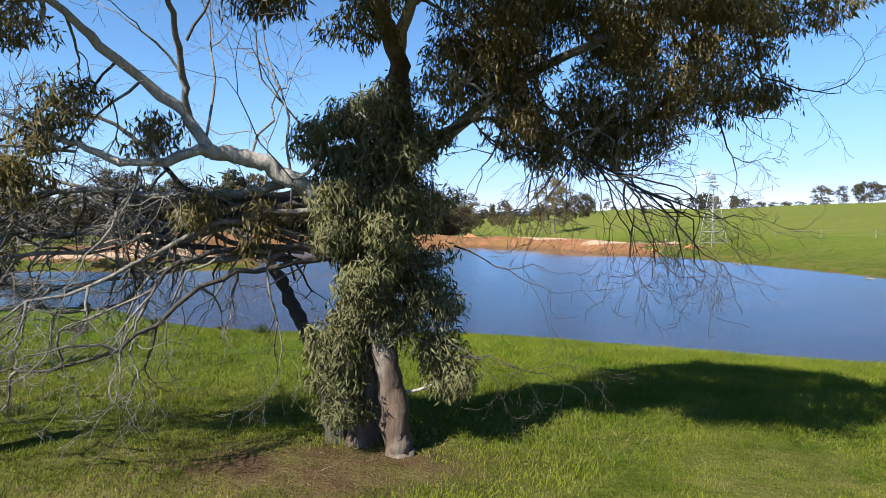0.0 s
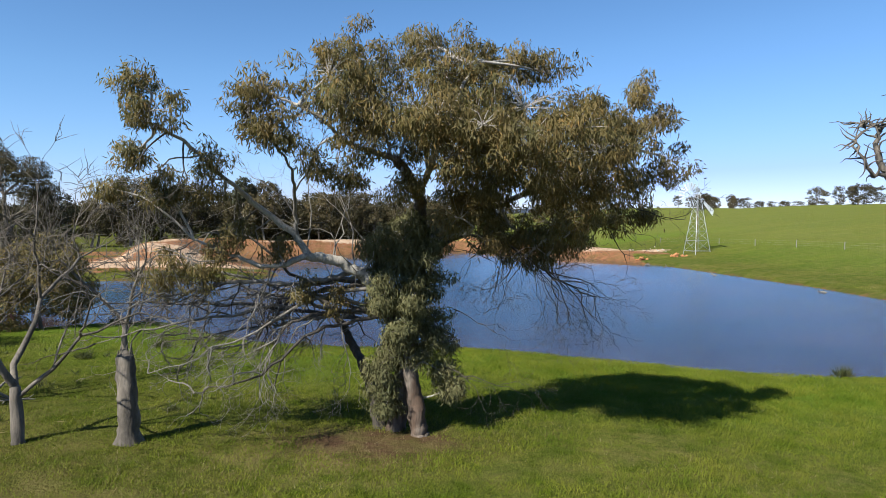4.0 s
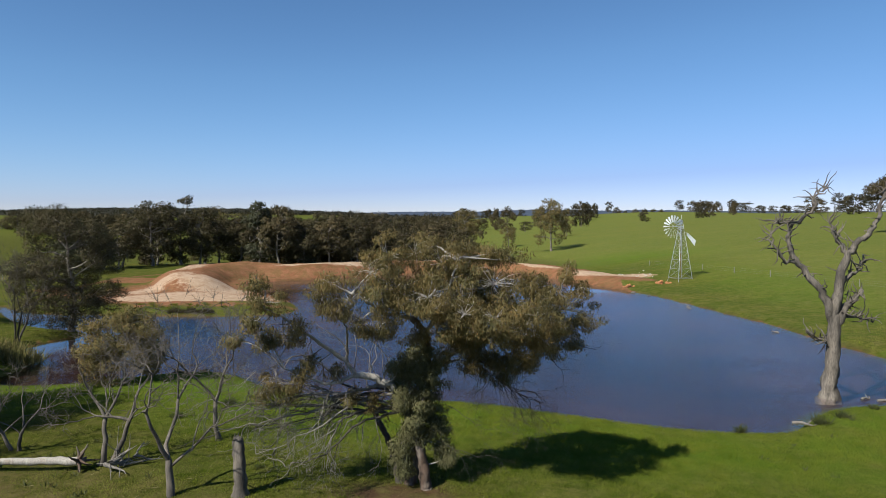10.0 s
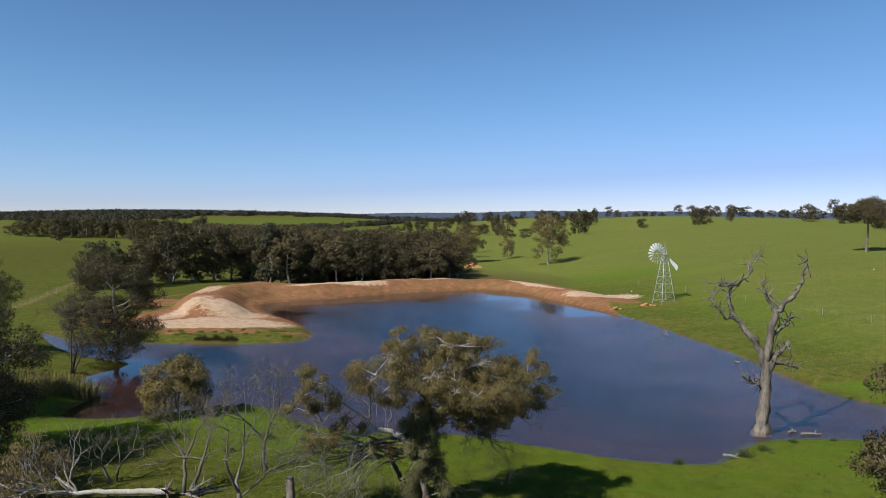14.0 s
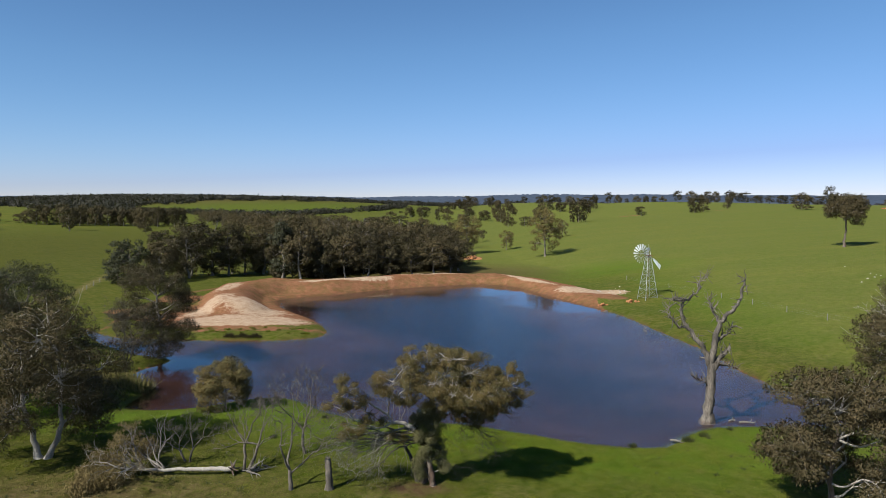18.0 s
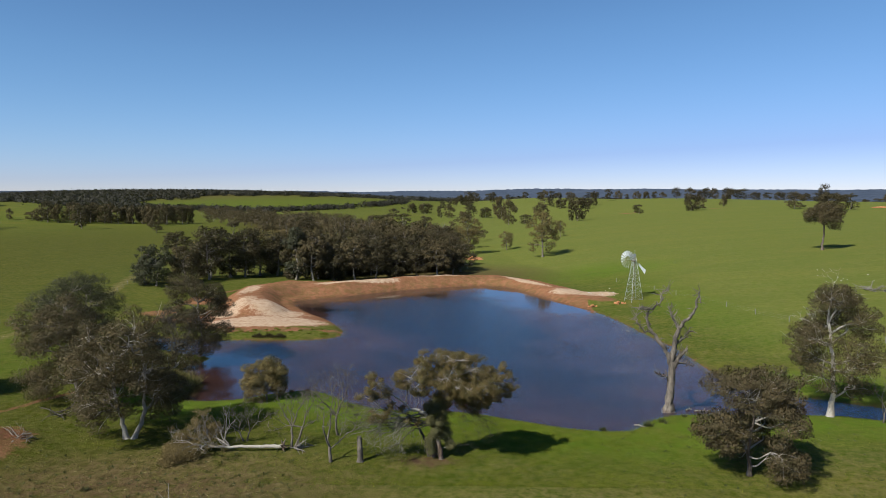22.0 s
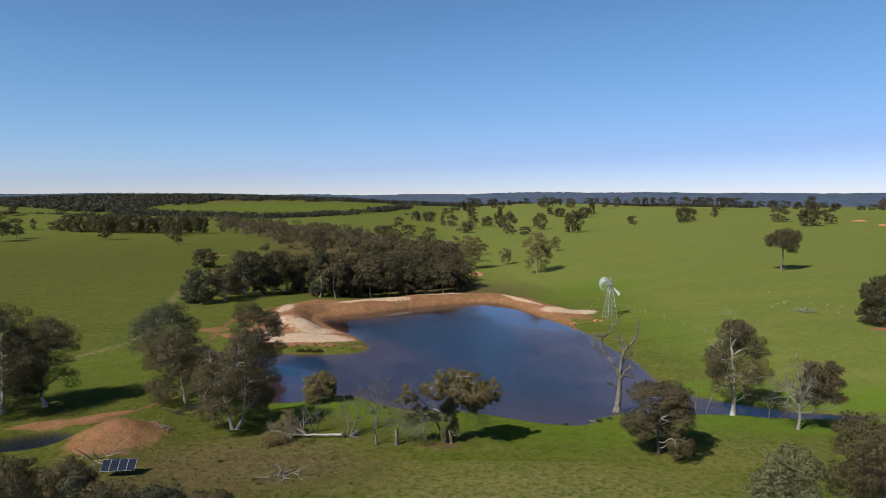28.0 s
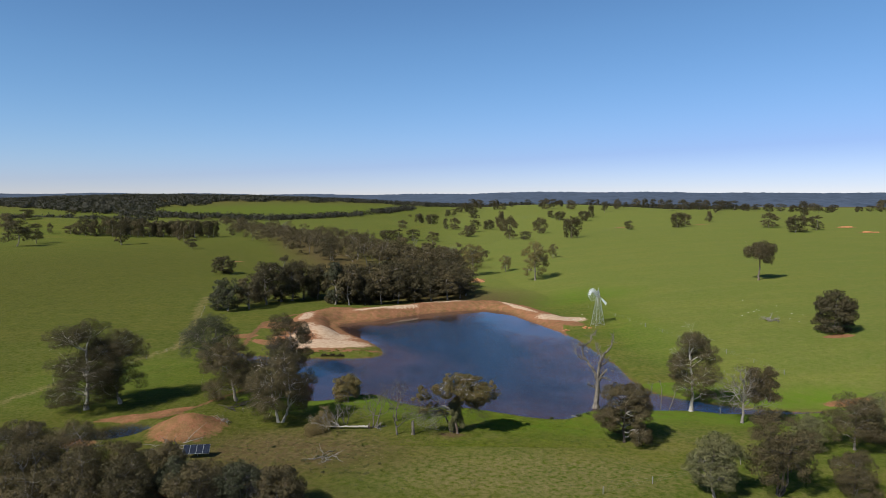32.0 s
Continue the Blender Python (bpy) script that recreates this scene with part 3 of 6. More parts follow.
class Wood:
    """Gathers tapered tubes into one shape."""

    def __init__(self):
        self.v, self.f, self.n = [], [], 0

    def tube(self, path, radii, sides=6, knob=0.0, rng=None):
        path = np.asarray(path, float)
        radii = np.asarray(radii, float)
        way = np.gradient(path, axis=0)
        way /= np.linalg.norm(way, axis=1)[:, None] + 1e-9
        ref = np.array([1.0, 0, 0]) if abs(way[0, 0]) < 0.8 else np.array([0, 1.0, 0])
        rings = []
        a = np.arange(sides) * 2 * np.pi / sides
        for p, w, r in zip(path, way, radii):
            ref = ref - w * (ref @ w)
            ref /= np.linalg.norm(ref) + 1e-9
            side = np.cross(w, ref)
            rr = r * (1 + (knob * rng.normal(size=sides) if knob else 0))
            rings.append(p + np.outer(np.cos(a) * rr, ref) + np.outer(np.sin(a) * rr, side))
        k = len(path)
        self.v.append(np.concatenate(rings + [path[-1:] + way[-1] * radii[-1]]))
        j = np.arange(sides)
        for i in range(k - 1):
            b = self.n + i * sides
            self.f.append(np.stack([b + j, b + (j + 1) % sides, b + sides + (j + 1) % sides, b + sides + j], 1))
        b = self.n + (k - 1) * sides
        self.f.append(np.stack([b + j, b + (j + 1) % sides, np.full(sides, self.n + k * sides), np.full(sides, self.n + k * sides)], 1))
        self.n += k * sides + 1

    def shape(self):
        quads = np.concatenate(self.f)
        tri = quads[:, 2] == quads[:, 3]
        loops = np.concatenate([quads[~tri].ravel(), quads[tri][:, :3].ravel()])
        return np.concatenate(self.v), loops, np.concatenate([np.full((~tri).sum(), 4), np.full(tri.sum(), 3)])


def curve(points, n, rng=None, jitter=0.0):
    """A smooth path of n points through control points."""
    p = np.asarray(points, float)
    t = np.linspace(0, len(p) - 1, n)
    i = np.minimum(t.astype(int), len(p) - 2)
    u = (t - i)[:, None]
    a, b = p[i], p[i + 1]
    ta = np.gradient(p, axis=0)
    out = (2 * u ** 3 - 3 * u ** 2 + 1) * a + (u ** 3 - 2 * u * u + u) * ta[i] + (3 * u * u - 2 * u ** 3) * b + (u ** 3 - u * u) * ta[i + 1]
    if jitter:
        out[1:-1] += rng.normal(size=(n - 2, 3)) * jitter
    return out


def leaves(at, length, width, rng, droop=0.8, lay=None, out=None, slim=False, form=0.66):
    """Narrow folded leaves, one at each place, hanging more or less. out: the way out of the crown at each place, to which the leaves turn their upper side. slim: each leaf a single tapered blade."""
    at = np.asarray(at, float)
    n = len(at)
    way = rng.normal(size=(n, 3)) * (1 - 0.45 * droop)
    way[:, 2] -= droop * 1.2
    if lay is not None:
        way += lay
    way /= np.linalg.norm(way, axis=1)[:, None]
    side = np.cross(way, rng.normal(size=(n, 3)))
    side /= np.linalg.norm(side, axis=1)[:, None] + 1e-9
    up = np.cross(side, way)
    ln = (np.asarray(length) * rng.uniform(0.65, 1.3, n))[:, None]
    wd = (np.asarray(width) * rng.uniform(0.7, 1.25, n))[:, None]
    verts = np.stack([at, at + way * ln * 0.42 + side * wd * 0.5 + up * wd * 0.16, at + way * ln + up * ln * 0.06, at + way * ln * 0.42 - side * wd * 0.5 + up * wd * 0.16], 1).reshape(-1, 3)
    b = np.arange(n)[:, None] * 4
    faces = np.concatenate([b + [0, 1, 2], b + [0, 2, 3]], 1)
    if slim:
        verts = np.stack([at - side * wd * 0.5, at + side * wd * 0.5, at + way * ln], 1).reshape(-1, 3)
        b = np.arange(n)[:, None] * 3
        faces = b + [0, 1, 2]
    k = 1 if slim else 2
    if out is None:
        return verts, faces.reshape(-1), np.full(k * n, 3)
    out = out / (np.linalg.norm(out, axis=1)[:, None] + 1e-9)
    face = np.cross(side, way)
    flip = np.sum(-face * out, axis=1) > 0
    faces[flip] = faces[flip][:, [0, 2, 1] if slim else [0, 2, 1, 3, 5, 4]]
    face[~flip] *= -1
    turned = -face
    turned[np.sum(turned * out, axis=1) < 0] *= -1
    normal = out * form + turned * 0.5 + np.array([0, 0, 0.12])
    normal /= np.linalg.norm(normal, axis=1)[:, None]
    return verts, faces.reshape(-1), np.full(k * n, 3), np.repeat(normal, 3 if slim else 4, 0)


def spray(centre, radius, count, rng, flat=0.8):
    """Places for leaves in a ragged ball, thicker towards its outside."""
    p = rng.normal(size=(count, 3))
    p /= np.linalg.norm(p, axis=1)[:, None] + 1e-9
    r = radius * rng.uniform(0.15, 1.0, (count, 1)) ** 0.55 * (1 + 0.18 * rng.normal(size=(count, 1)))
    p = p * r
    p[:, 2] *= flat
    return np.asarray(centre) + p


def grow(wood, rng, start, way, length, radius, level, tips, spread=0.6, rise=0.15, bend=0.18, forks=(2, 3), shrink=0.72, sides=6, stop=0.012):
    """A limb with its forks; the ends are gathered in tips."""
    way = np.asarray(way, float)
    way = way / np.linalg.norm(way)
    k = 5
    path = [np.asarray(start, float)]
    for _ in range(k - 1):
        way = way + rng.normal(size=3) * bend
        way[2] += rise * 0.3
        way /= np.linalg.norm(way)
        path.append(path[-1] + way * length / (k - 1))
    path = np.array(path)
    end = max(radius * 0.62, stop)
    wood.tube(path, np.linspace(radius, end if level else stop, k), max(3, sides))
    if level == 0:
        tips.append((path[-1], way, path[-2]))
        return
    count = rng.integers(forks[0], forks[1] + 1)
    turn = rng.uniform(0, 6.28)
    ref = np.cross(way, [0.3, 0.2, 1.0])
    ref /= np.linalg.norm(ref) + 1e-9
    other = np.cross(way, ref)
    for c in range(count):
        a = turn + c * 6.283 / count + rng.normal() * 0.35
        tilt = spread * rng.uniform(0.6, 1.3)
        w = way * math.cos(tilt) + (ref * math.cos(a) + other * math.sin(a)) * math.sin(tilt)
        w[2] += rise
        at = path[-1] if c < 2 else path[rng.integers(2, k - 1)]
        grow(wood, rng, at, w, length * shrink * rng.uniform(0.8, 1.15), end * rng.uniform(0.72, 0.95), level - 1, tips, spread, rise, bend, forks, shrink, max(3, sides - 1), stop)


def tuft_of_leaves(centre, radius, count, rng):
    """Places for leaves in a domed tuft: full above, flat and trailing below."""
    d = rng.normal(size=(count, 3))
    d /= np.linalg.norm(d, axis=1)[:, None] + 1e-9
    p = d * radius * rng.uniform(0.3, 1.0, (count, 1)) ** 0.5 * (1 + 0.07 * rng.normal(size=(count, 1)))
    p[:, 2] *= np.where(p[:, 2] < 0, 0.45, 0.78)
    p[:, 2] -= np.where(rng.uniform(size=count) < 0.10, rng.uniform(0, 0.7, count) * radius, 0)
    return np.asarray(centre) + p, d + np.array([0, 0, 0.35])


def gum_tree(name, rng, tall, wide, stems=1, clear=0.28, leaf=(0.21, 0.088), count=20000, clumps=125, lobes=15, bark=BARK_GREY, foliage=LEAF_OLIVE, label="", group="", low=False, lean=0.0, thick=None, sides=7, tuft=0.175, flat=1.0, twiggy=True, limbed=True, open_top=0):
    """A gum: one or more stems, limbs that reach out to the lobes of the crown, and domed leaf tufts on each lobe. Built at the origin."""
    tree = thing(name, pose(0, 0, 0), label or "gum tree with a ragged olive crown on pasture", "tree", group)
    r0 = thick or tall * 0.021
    floor = tall * (0.03 if low else clear * 0.62)
    mid, half = (floor + tall) / 2, (tall - floor) / 2
    core = np.array([lean * mid, 0, mid - 0.25 * half])
    rt = tuft * wide
    rl = wide * rng.uniform(0.36, 0.44)
    crown = [(np.array([lean * tall + rng.normal() * 0.12 * wide, rng.normal() * 0.12 * wide, mid + max(0.0, half - 0.8 * rl - 0.6 * rt) * flat]), rl)]
    tries, skirt, turn = 0, int(lobes * 0.4), rng.uniform(0, 6.28)
    while len(crown) < lobes and tries < 3000:
        tries += 1
        rl = wide * rng.uniform(0.28, 0.44)
        if len(crown) <= skirt:
            a = turn + len(crown) * 6.283 / skirt + rng.normal() * 0.35
            k = rng.uniform(0.5, 0.9) * (wide - rl)
            c = np.array([math.cos(a) * k, math.sin(a) * k, floor + 0.62 * rl + rng.uniform(0, 0.55) * half])
        else:
            d = rng.normal(size=3)
            d[2] = abs(d[2]) - 0.35
            d /= np.linalg.norm(d)
            k = rng.uniform(0.4, 1.0) ** 0.5
            c = np.array([d[0] * (wide - rl) * k, d[1] * (wide - rl) * k, mid + d[2] * max(0.2 * half, half - 0.75 * rl) * k * flat])
        c[0] += lean * c[2]
        if len(crown) <= skirt or all(np.linalg.norm((c - o) / [1, 1, 0.8]) > 0.5 * (rl + ro) for o, ro in crown):
            crown.append((c, rl))
    forks = []
    for s in range(stems):
        a = rng.uniform(0, 6.28) if stems == 1 else s * 6.283 / stems + rng.normal() * 0.3
        out = 0.02 * tall * (stems > 1)
        base = np.array([math.cos(a) * out, math.sin(a) * out, -0.3])
        far = 0.11 * tall if stems > 1 else 0.035 * tall
        top = np.array([math.cos(a) * far + lean * tall * 0.5, math.sin(a) * far, mid + half * 0.25])
        path = curve([base, base * 0.6 + top * 0.4 + rng.normal(size=3) * 0.025 * tall, top], 12, rng, 0.006 * tall)
        rad = np.linspace(r0 * 1.1, r0 * 0.42, 12) / (1.0 if stems == 1 else 1.35)
        rad[0] *= 1.5
        rad[1] *= 1.15
        wood = Wood()
        wood.tube(path, rad, sides, 0.06, rng)
        smooth(part("trunk", wood.shape(), bark, tree))
        forks.append(path)
    limbs = Wood()
    stemwood = np.concatenate([f[3:] for f in forks])
    hubs, outs, radii = [], [], []
    share = sum(r * r for _, r in crown)
    for c, rl in crown:
        j = stemwood[np.argmin(np.linalg.norm(stemwood - c, axis=1) + 0.9 * np.maximum(0, stemwood[:, 2] - c[2] + 0.4 * rl))]
        reach = np.linalg.norm(c - j)
        main = curve([j, j * 0.6 + c * 0.4 + rng.normal(size=3) * 0.09 * reach, j * 0.25 + c * 0.75 + rng.normal(size=3) * 0.09 * reach + [0, 0, 0.05 * reach], c], 9)
        limbs.tube(main, np.linspace(r0 * 0.42, r0 * 0.15, 9), max(3, sides - 2))
        away = (c - core) / (np.linalg.norm(c - core) + 1e-9)
        joints, made = main[4:], 0
        for _ in range(400):
            if made >= max(3, clumps * rl * rl / share):
                break
            d = rng.normal(size=3)
            d /= np.linalg.norm(d)
            if 0.7 * (d @ away) + 0.55 * d[2] < -0.2:
                continue
            h = c + d * rl * rng.uniform(0.72, 1.06) * np.array([1, 1, 0.85])
            rc = rt * rng.uniform(0.65, 1.35)
            if h[2] < 0.35 * rc or any(np.linalg.norm(h - o) < 0.98 * max(rc, ro) for o, ro in zip(hubs[-40:], radii[-40:])):
                continue
            hubs.append(h)
            radii.append(rc)
            outs.append(d + 0.5 * away)
            made += 1
            q = joints[rng.integers(0, len(joints))]
            path = curve([q, (q + h) / 2 + rng.normal(size=3) * 0.12 * rl, h], 4)
            limbs.tube(path, np.linspace(r0 * 0.16, r0 * 0.05, 4), 3)
            if twiggy:
                v = rng.normal(size=3) * rc * 0.7
                limbs.tube([path[2], h + v * 0.4, h + v], [r0 * 0.06, r0 * 0.04, r0 * 0.022], 3)
    for _ in range(open_top):
        c, rl = crown[rng.integers(0, len(crown))]
        grow(limbs, rng, c, rng.normal(size=3) * 0.5 + [0, 0, 1.0], rl * 0.8, r0 * 0.13, 3, [], 0.5, 0.1, 0.22, (2, 3), 0.7, 5, 0.012)
    if limbed:
        tagged(smooth(part("branchwork", limbs.shape(), BARK_WHITE if bark is BARK_RED else bark, tree)), kind="stuff")
    radii = np.array(radii)
    per = (0.93 * count * radii ** 2 / (radii ** 2).sum()).astype(int)
    places, ways = [], []
    for h, r, o, n in zip(hubs, radii, outs, per):
        p, d = tuft_of_leaves(h, r, n, rng)
        places.append(p)
        ways.append(d + 0.35 * o)
    for c, rl in crown:
        p = spray(c, rl * 0.8, int(0.07 * count / len(crown)), rng)
        places.append(p)
        ways.append((p - c) / rl)
    places, ways = np.concatenate(places), np.concatenate(ways)
    keep = places[:, 2] > 0.2
    tagged(part("crown", leaves(places[keep], *leaf, rng, 0.6, None, ways[keep], True), foliage, tree), kind="stuff")
    return tree


def bare_tree(name, rng, at, tall, stems, levels, label, bark=BARK_SNAG, thick=0.13, spread=0.55, ways=None, twigs=True, group="dead trees by the pond", clear=0.25, bend=0.2):
    tree = thing(name, pose(at[0], at[1], height(*at)), label, "dead tree", group)
    for s in range(stems):
        wood, tips = Wood(), []
        a = rng.uniform(0, 6.28) + s * 6.283 / stems
        k = 0.35 if stems > 1 else 0.08
        way = np.array(ways[s]) if ways else np.array([math.cos(a) * k, math.sin(a) * k, 1.0])
        base = np.array([math.cos(a) * 0.18 * (stems > 1), math.sin(a) * 0.18 * (stems > 1), -0.2])
        top = base + way / np.linalg.norm(way) * tall * clear
        path = curve([base, (base + top) / 2 + rng.normal(size=3) * 0.05, top], 6, rng, 0.03)
        rad = np.linspace(thick * 1.1, thick * 0.8, 6)
        rad[0] *= 1.5
        wood.tube(path, rad, 8, 0.08, rng)
        reach = tall * (1 - clear) / sum(0.72 ** i for i in range(levels))
        for c in range(3):
            b = a + c * 2.1 + rng.normal() * 0.3
            grow(wood, rng, path[-1] if c < 2 else path[-2], (math.cos(b) * spread * 1.1, math.sin(b) * spread * 1.1, 0.9), reach * rng.uniform(0.85, 1.15), thick * (0.62 if c < 2 else 0.4), levels - 1, tips, spread, 0.12, bend, (2, 3), 0.72, 6, 0.006)
        smooth(part("trunk", wood.shape(), bark, tree))
        if twigs:
            fine = Wood()
            for p, w, q in tips:
                for _ in range(4):
                    v = w + rng.normal(size=3) * 0.6
                    pts = [p + (q - p) * rng.uniform(0, 0.8)]
                    for _ in range(3):
                        v = v + rng.normal(size=3) * 0.35
                        pts.append(pts[-1] + v / np.linalg.norm(v) * rng.uniform(0.1, 0.24) * tall / 6)
                    fine.tube(pts, np.linspace(0.011, 0.004, 4), 3)
            tagged(part("twigwork", fine.shape(), bark, tree), kind="stuff")
    return tree


def put_copy(tree, x, y, tall, base_tall, wide, base_wide, turn, label="", sink=0.0):
    """A copy of a tree standing at (x, y), scaled to its height and breadth."""
    k, w = tall / base_tall, wide / base_wide
    m = Matrix.Translation((x, y, height(x, y) - sink)) @ Matrix.Rotation(turn, 4, "Z") @ Matrix.Diagonal((w, w, k, 1))
    return tagged(copy_thing(tree, m), label)


# ---- the great gum at the water's edge ----
def great_gum():
    rng = np.random.default_rng(11)
    tree = thing("gum_tree", pose(-1.0, 11.5, 1.0), "large leaning gum with white limbs, dead branches and olive leaves", "tree")
    origin = np.array([-1.0, 11.5, 1.0])
    trunks = [
        ([(-0.74, 11.2, 0.75), (-0.80, 11.2, 1.2), (-0.89, 11.3, 1.98), (-1.13, 11.4, 3.01), (-1.47, 11.5, 3.89), (-1.79, 11.5, 4.71), (-2.05, 11.4, 5.09)], 0.25, 0.19, BARK_RED),
        ([(-1.97, 11.9, 0.8), (-2.3, 12.1, 2.24), (-2.8, 12.4, 3.28), (-3.23, 12.6, 3.97), (-3.66, 12.8, 4.5), (-4.34, 13.0, 4.97)], 0.17, 0.07, BARK_DARK_SHADE),
        ([(-1.5, 11.8, 0.8), (-1.27, 11.8, 2.62), (-1.01, 11.8, 4.15), (-0.81, 11.8, 5.67), (-0.76, 11.8, 7.03), (-0.8, 11.8, 7.78), (-1.1, 11.7, 8.44), (-1.46, 11.6, 8.87)], 0.24, 0.12, BARK_RED)]
    limbs = [
        ([(-2.05, 11.4, 5.09), (-2.28, 11.2, 5.47), (-2.72, 11.0, 5.87), (-3.25, 10.8, 6.08), (-3.77, 10.6, 6.16)], 0.21, 0.15, BARK_WHITE),
        ([(-3.77, 10.6, 6.16), (-4.12, 10.6, 6.63), (-4.47, 10.6, 7.05), (-5.27, 10.5, 7.6), (-5.68, 10.5, 7.97), (-6.4, 10.4, 8.55), (-6.9, 10.3, 9.08), (-7.46, 10.2, 9.4), (-7.93, 10.2, 9.67)], 0.125, 0.03, BARK_WHITE),
        ([(-3.66, 10.7, 6.15), (-4.01, 10.4, 6.14), (-4.75, 10.1, 5.94), (-5.36, 9.9, 6.12), (-6.12, 9.8, 6.41), (-6.68, 9.7, 6.68)], 0.12, 0.03, BARK_WHITE),
        ([(-4.16, 10.6, 6.67), (-4.21, 10.7, 7.4), (-4.23, 10.8, 8.18), (-4.46, 10.9, 8.76), (-4.88, 10.9, 9.26)], 0.08, 0.02, BARK_DEAD),
        ([(-2.75, 11.2, 5.69), (-3.54, 10.8, 5.49), (-4.43, 10.4, 5.44), (-5.3, 10.1, 5.53), (-6.18, 9.9, 5.47), (-7.17, 9.7, 5.21)], 0.10, 0.025, BARK_DEAD),
        ([(-1.72, 11.4, 4.5), (-2.87, 11.0, 4.61), (-3.79, 10.6, 4.51), (-4.41, 10.3, 4.27), (-4.81, 10.2, 3.52)], 0.09, 0.025, BARK_DARK_SHADE),
        ([(-1.46, 11.6, 8.87), (-2.18, 11.4, 9.08), (-2.87, 11.2, 9.31), (-3.41, 11.0, 9.84), (-4.09, 10.9, 10.24)], 0.10, 0.03, BARK_GREY),
        ([(-0.8, 11.8, 7.78), (-0.43, 11.9, 8.84), (0.02, 12.0, 9.9), (0.48, 12.1, 10.98), (0.78, 12.2, 11.76)], 0.13, 0.035, BARK_WHITE),
        ([(-0.73, 11.8, 5.97), (-0.13, 11.9, 6.5), (0.41, 12.0, 6.88), (1.1, 12.1, 7.42), (2.03, 12.2, 7.81), (3.27, 12.3, 8.28), (4.53, 12.4, 8.83), (5.64, 12.5, 9.23)], 0.19, 0.035, BARK_WHITE),
        ([(-0.65, 11.7, 5.82), (0.17, 11.2, 6.64), (1.16, 10.8, 6.7), (1.97, 10.5, 6.35), (2.78, 10.3, 5.73), (3.59, 10.2, 5.32)], 0.06, 0.02, BARK_DARK_SHADE)]
    ends = []

    def lean(p):
        """The upper crown reaches out over the open paddock."""
        x, y, z = p
        k = 1 - 2.5 * float(step01((z - 6.5) / 3.5)) / (y + 9)
        return (x * k, (y + 9) * k - 9, 8 + (z - 8) * k)
    for points, r0, r1, bark in trunks:
        w = Wood()
        path = curve(np.array([lean(p) for p in points]) - origin, 40, rng, 0.018)
        rad = np.linspace(r0, r1, 40) * (1 + 0.05 * rng.normal(size=40))
        rad[:5] *= (1.35, 1.22, 1.12, 1.06, 1.02)
        w.tube(path, rad, 18, 0.09, rng)
        ends.append(path)
        smooth(part("trunk", w.shape(), bark, tree))
    for points, r0, r1, bark in limbs:
        w = Wood()
        path = curve(np.array([lean(p) for p in points]) - origin, 24, rng, 0.022)
        w.tube(path, np.linspace(r0, r1, 24) * 0.84 * (1 + 0.05 * rng.normal(size=24)), 10, 0.04, rng)
        ends.append(path)
        smooth(part("limb", w.shape(), bark, tree))
    joints = np.concatenate(ends)
    # leaf clumps: x, y, z, radius
    crown_left = [(-7.99, 10.2, 10.14, 0.74), (-8.18, 10.2, 10.74, 0.56), (-8.49, 10.2, 8.93, 0.44), (-7.62, 10.2, 8.07, 0.56), (-6.71, 10.3, 8.06, 0.62), (-6.39, 10.4, 8.82, 0.37), (-9.0, 10.1, 8.06, 0.26), (-5.11, 11, 10.9, 0.81),
                  (-5.44, 10.7, 10.12, 0.51), (-4.26, 11, 10.12, 0.88), (-4.92, 10.8, 9.52, 0.47)]
    crown_top = [(-3.31, 11.3, 11.48, 1.1), (-2.17, 11.4, 10.72, 1.1), (-2.6, 12.4, 11.97, 1.03), (-1.41, 13, 12.16, 1.1), (-0.13, 12.3, 11.79, 1.18), (1.15, 13.2, 11.75, 1.1), (-0.69, 10.9, 10.38, 1.18), (-2.07, 10.6, 9.48, 0.74),
                 (-1.4, 12.8, 9.91, 0.88), (-2.71, 10.3, 10.23, 0.74), (2.23, 12.8, 12.1, 0.62), (3.12, 12.9, 11.74, 0.59), (-0.13, 12.8, 9.75, 1.1), (1.55, 14, 10.81, 1.03), (0.2, 14.2, 11.53, 1.03)]
    crown_right = [(0.89, 11.2, 9.88, 1.25), (2.36, 12.5, 10.78, 1.18), (1.58, 10.9, 8.83, 1.18), (3.07, 13, 9.95, 1.18), (3.02, 11, 8.57, 1.1), (4.29, 12.8, 10.54, 0.96), (4.46, 11.6, 9.38, 1.03), (5.41, 12.3, 9.81, 0.74),
                   (5.88, 12.6, 11.08, 0.47), (6.36, 12.6, 10.34, 0.47), (6.73, 12.7, 8.98, 0.62), (5.56, 12.2, 8.35, 0.66), (4.23, 11.2, 7.73, 0.81), (2.96, 10.6, 7.26, 0.88), (2.11, 11.6, 7.09, 0.96), (5.99, 12.3, 7.43, 0.41), (0.96, 12.4, 7.98, 0.96),
                   (3.4, 14.2, 8.9, 1.0), (1.6, 14.6, 9.2, 1.0), (4.9, 14, 9.6, 0.8)]
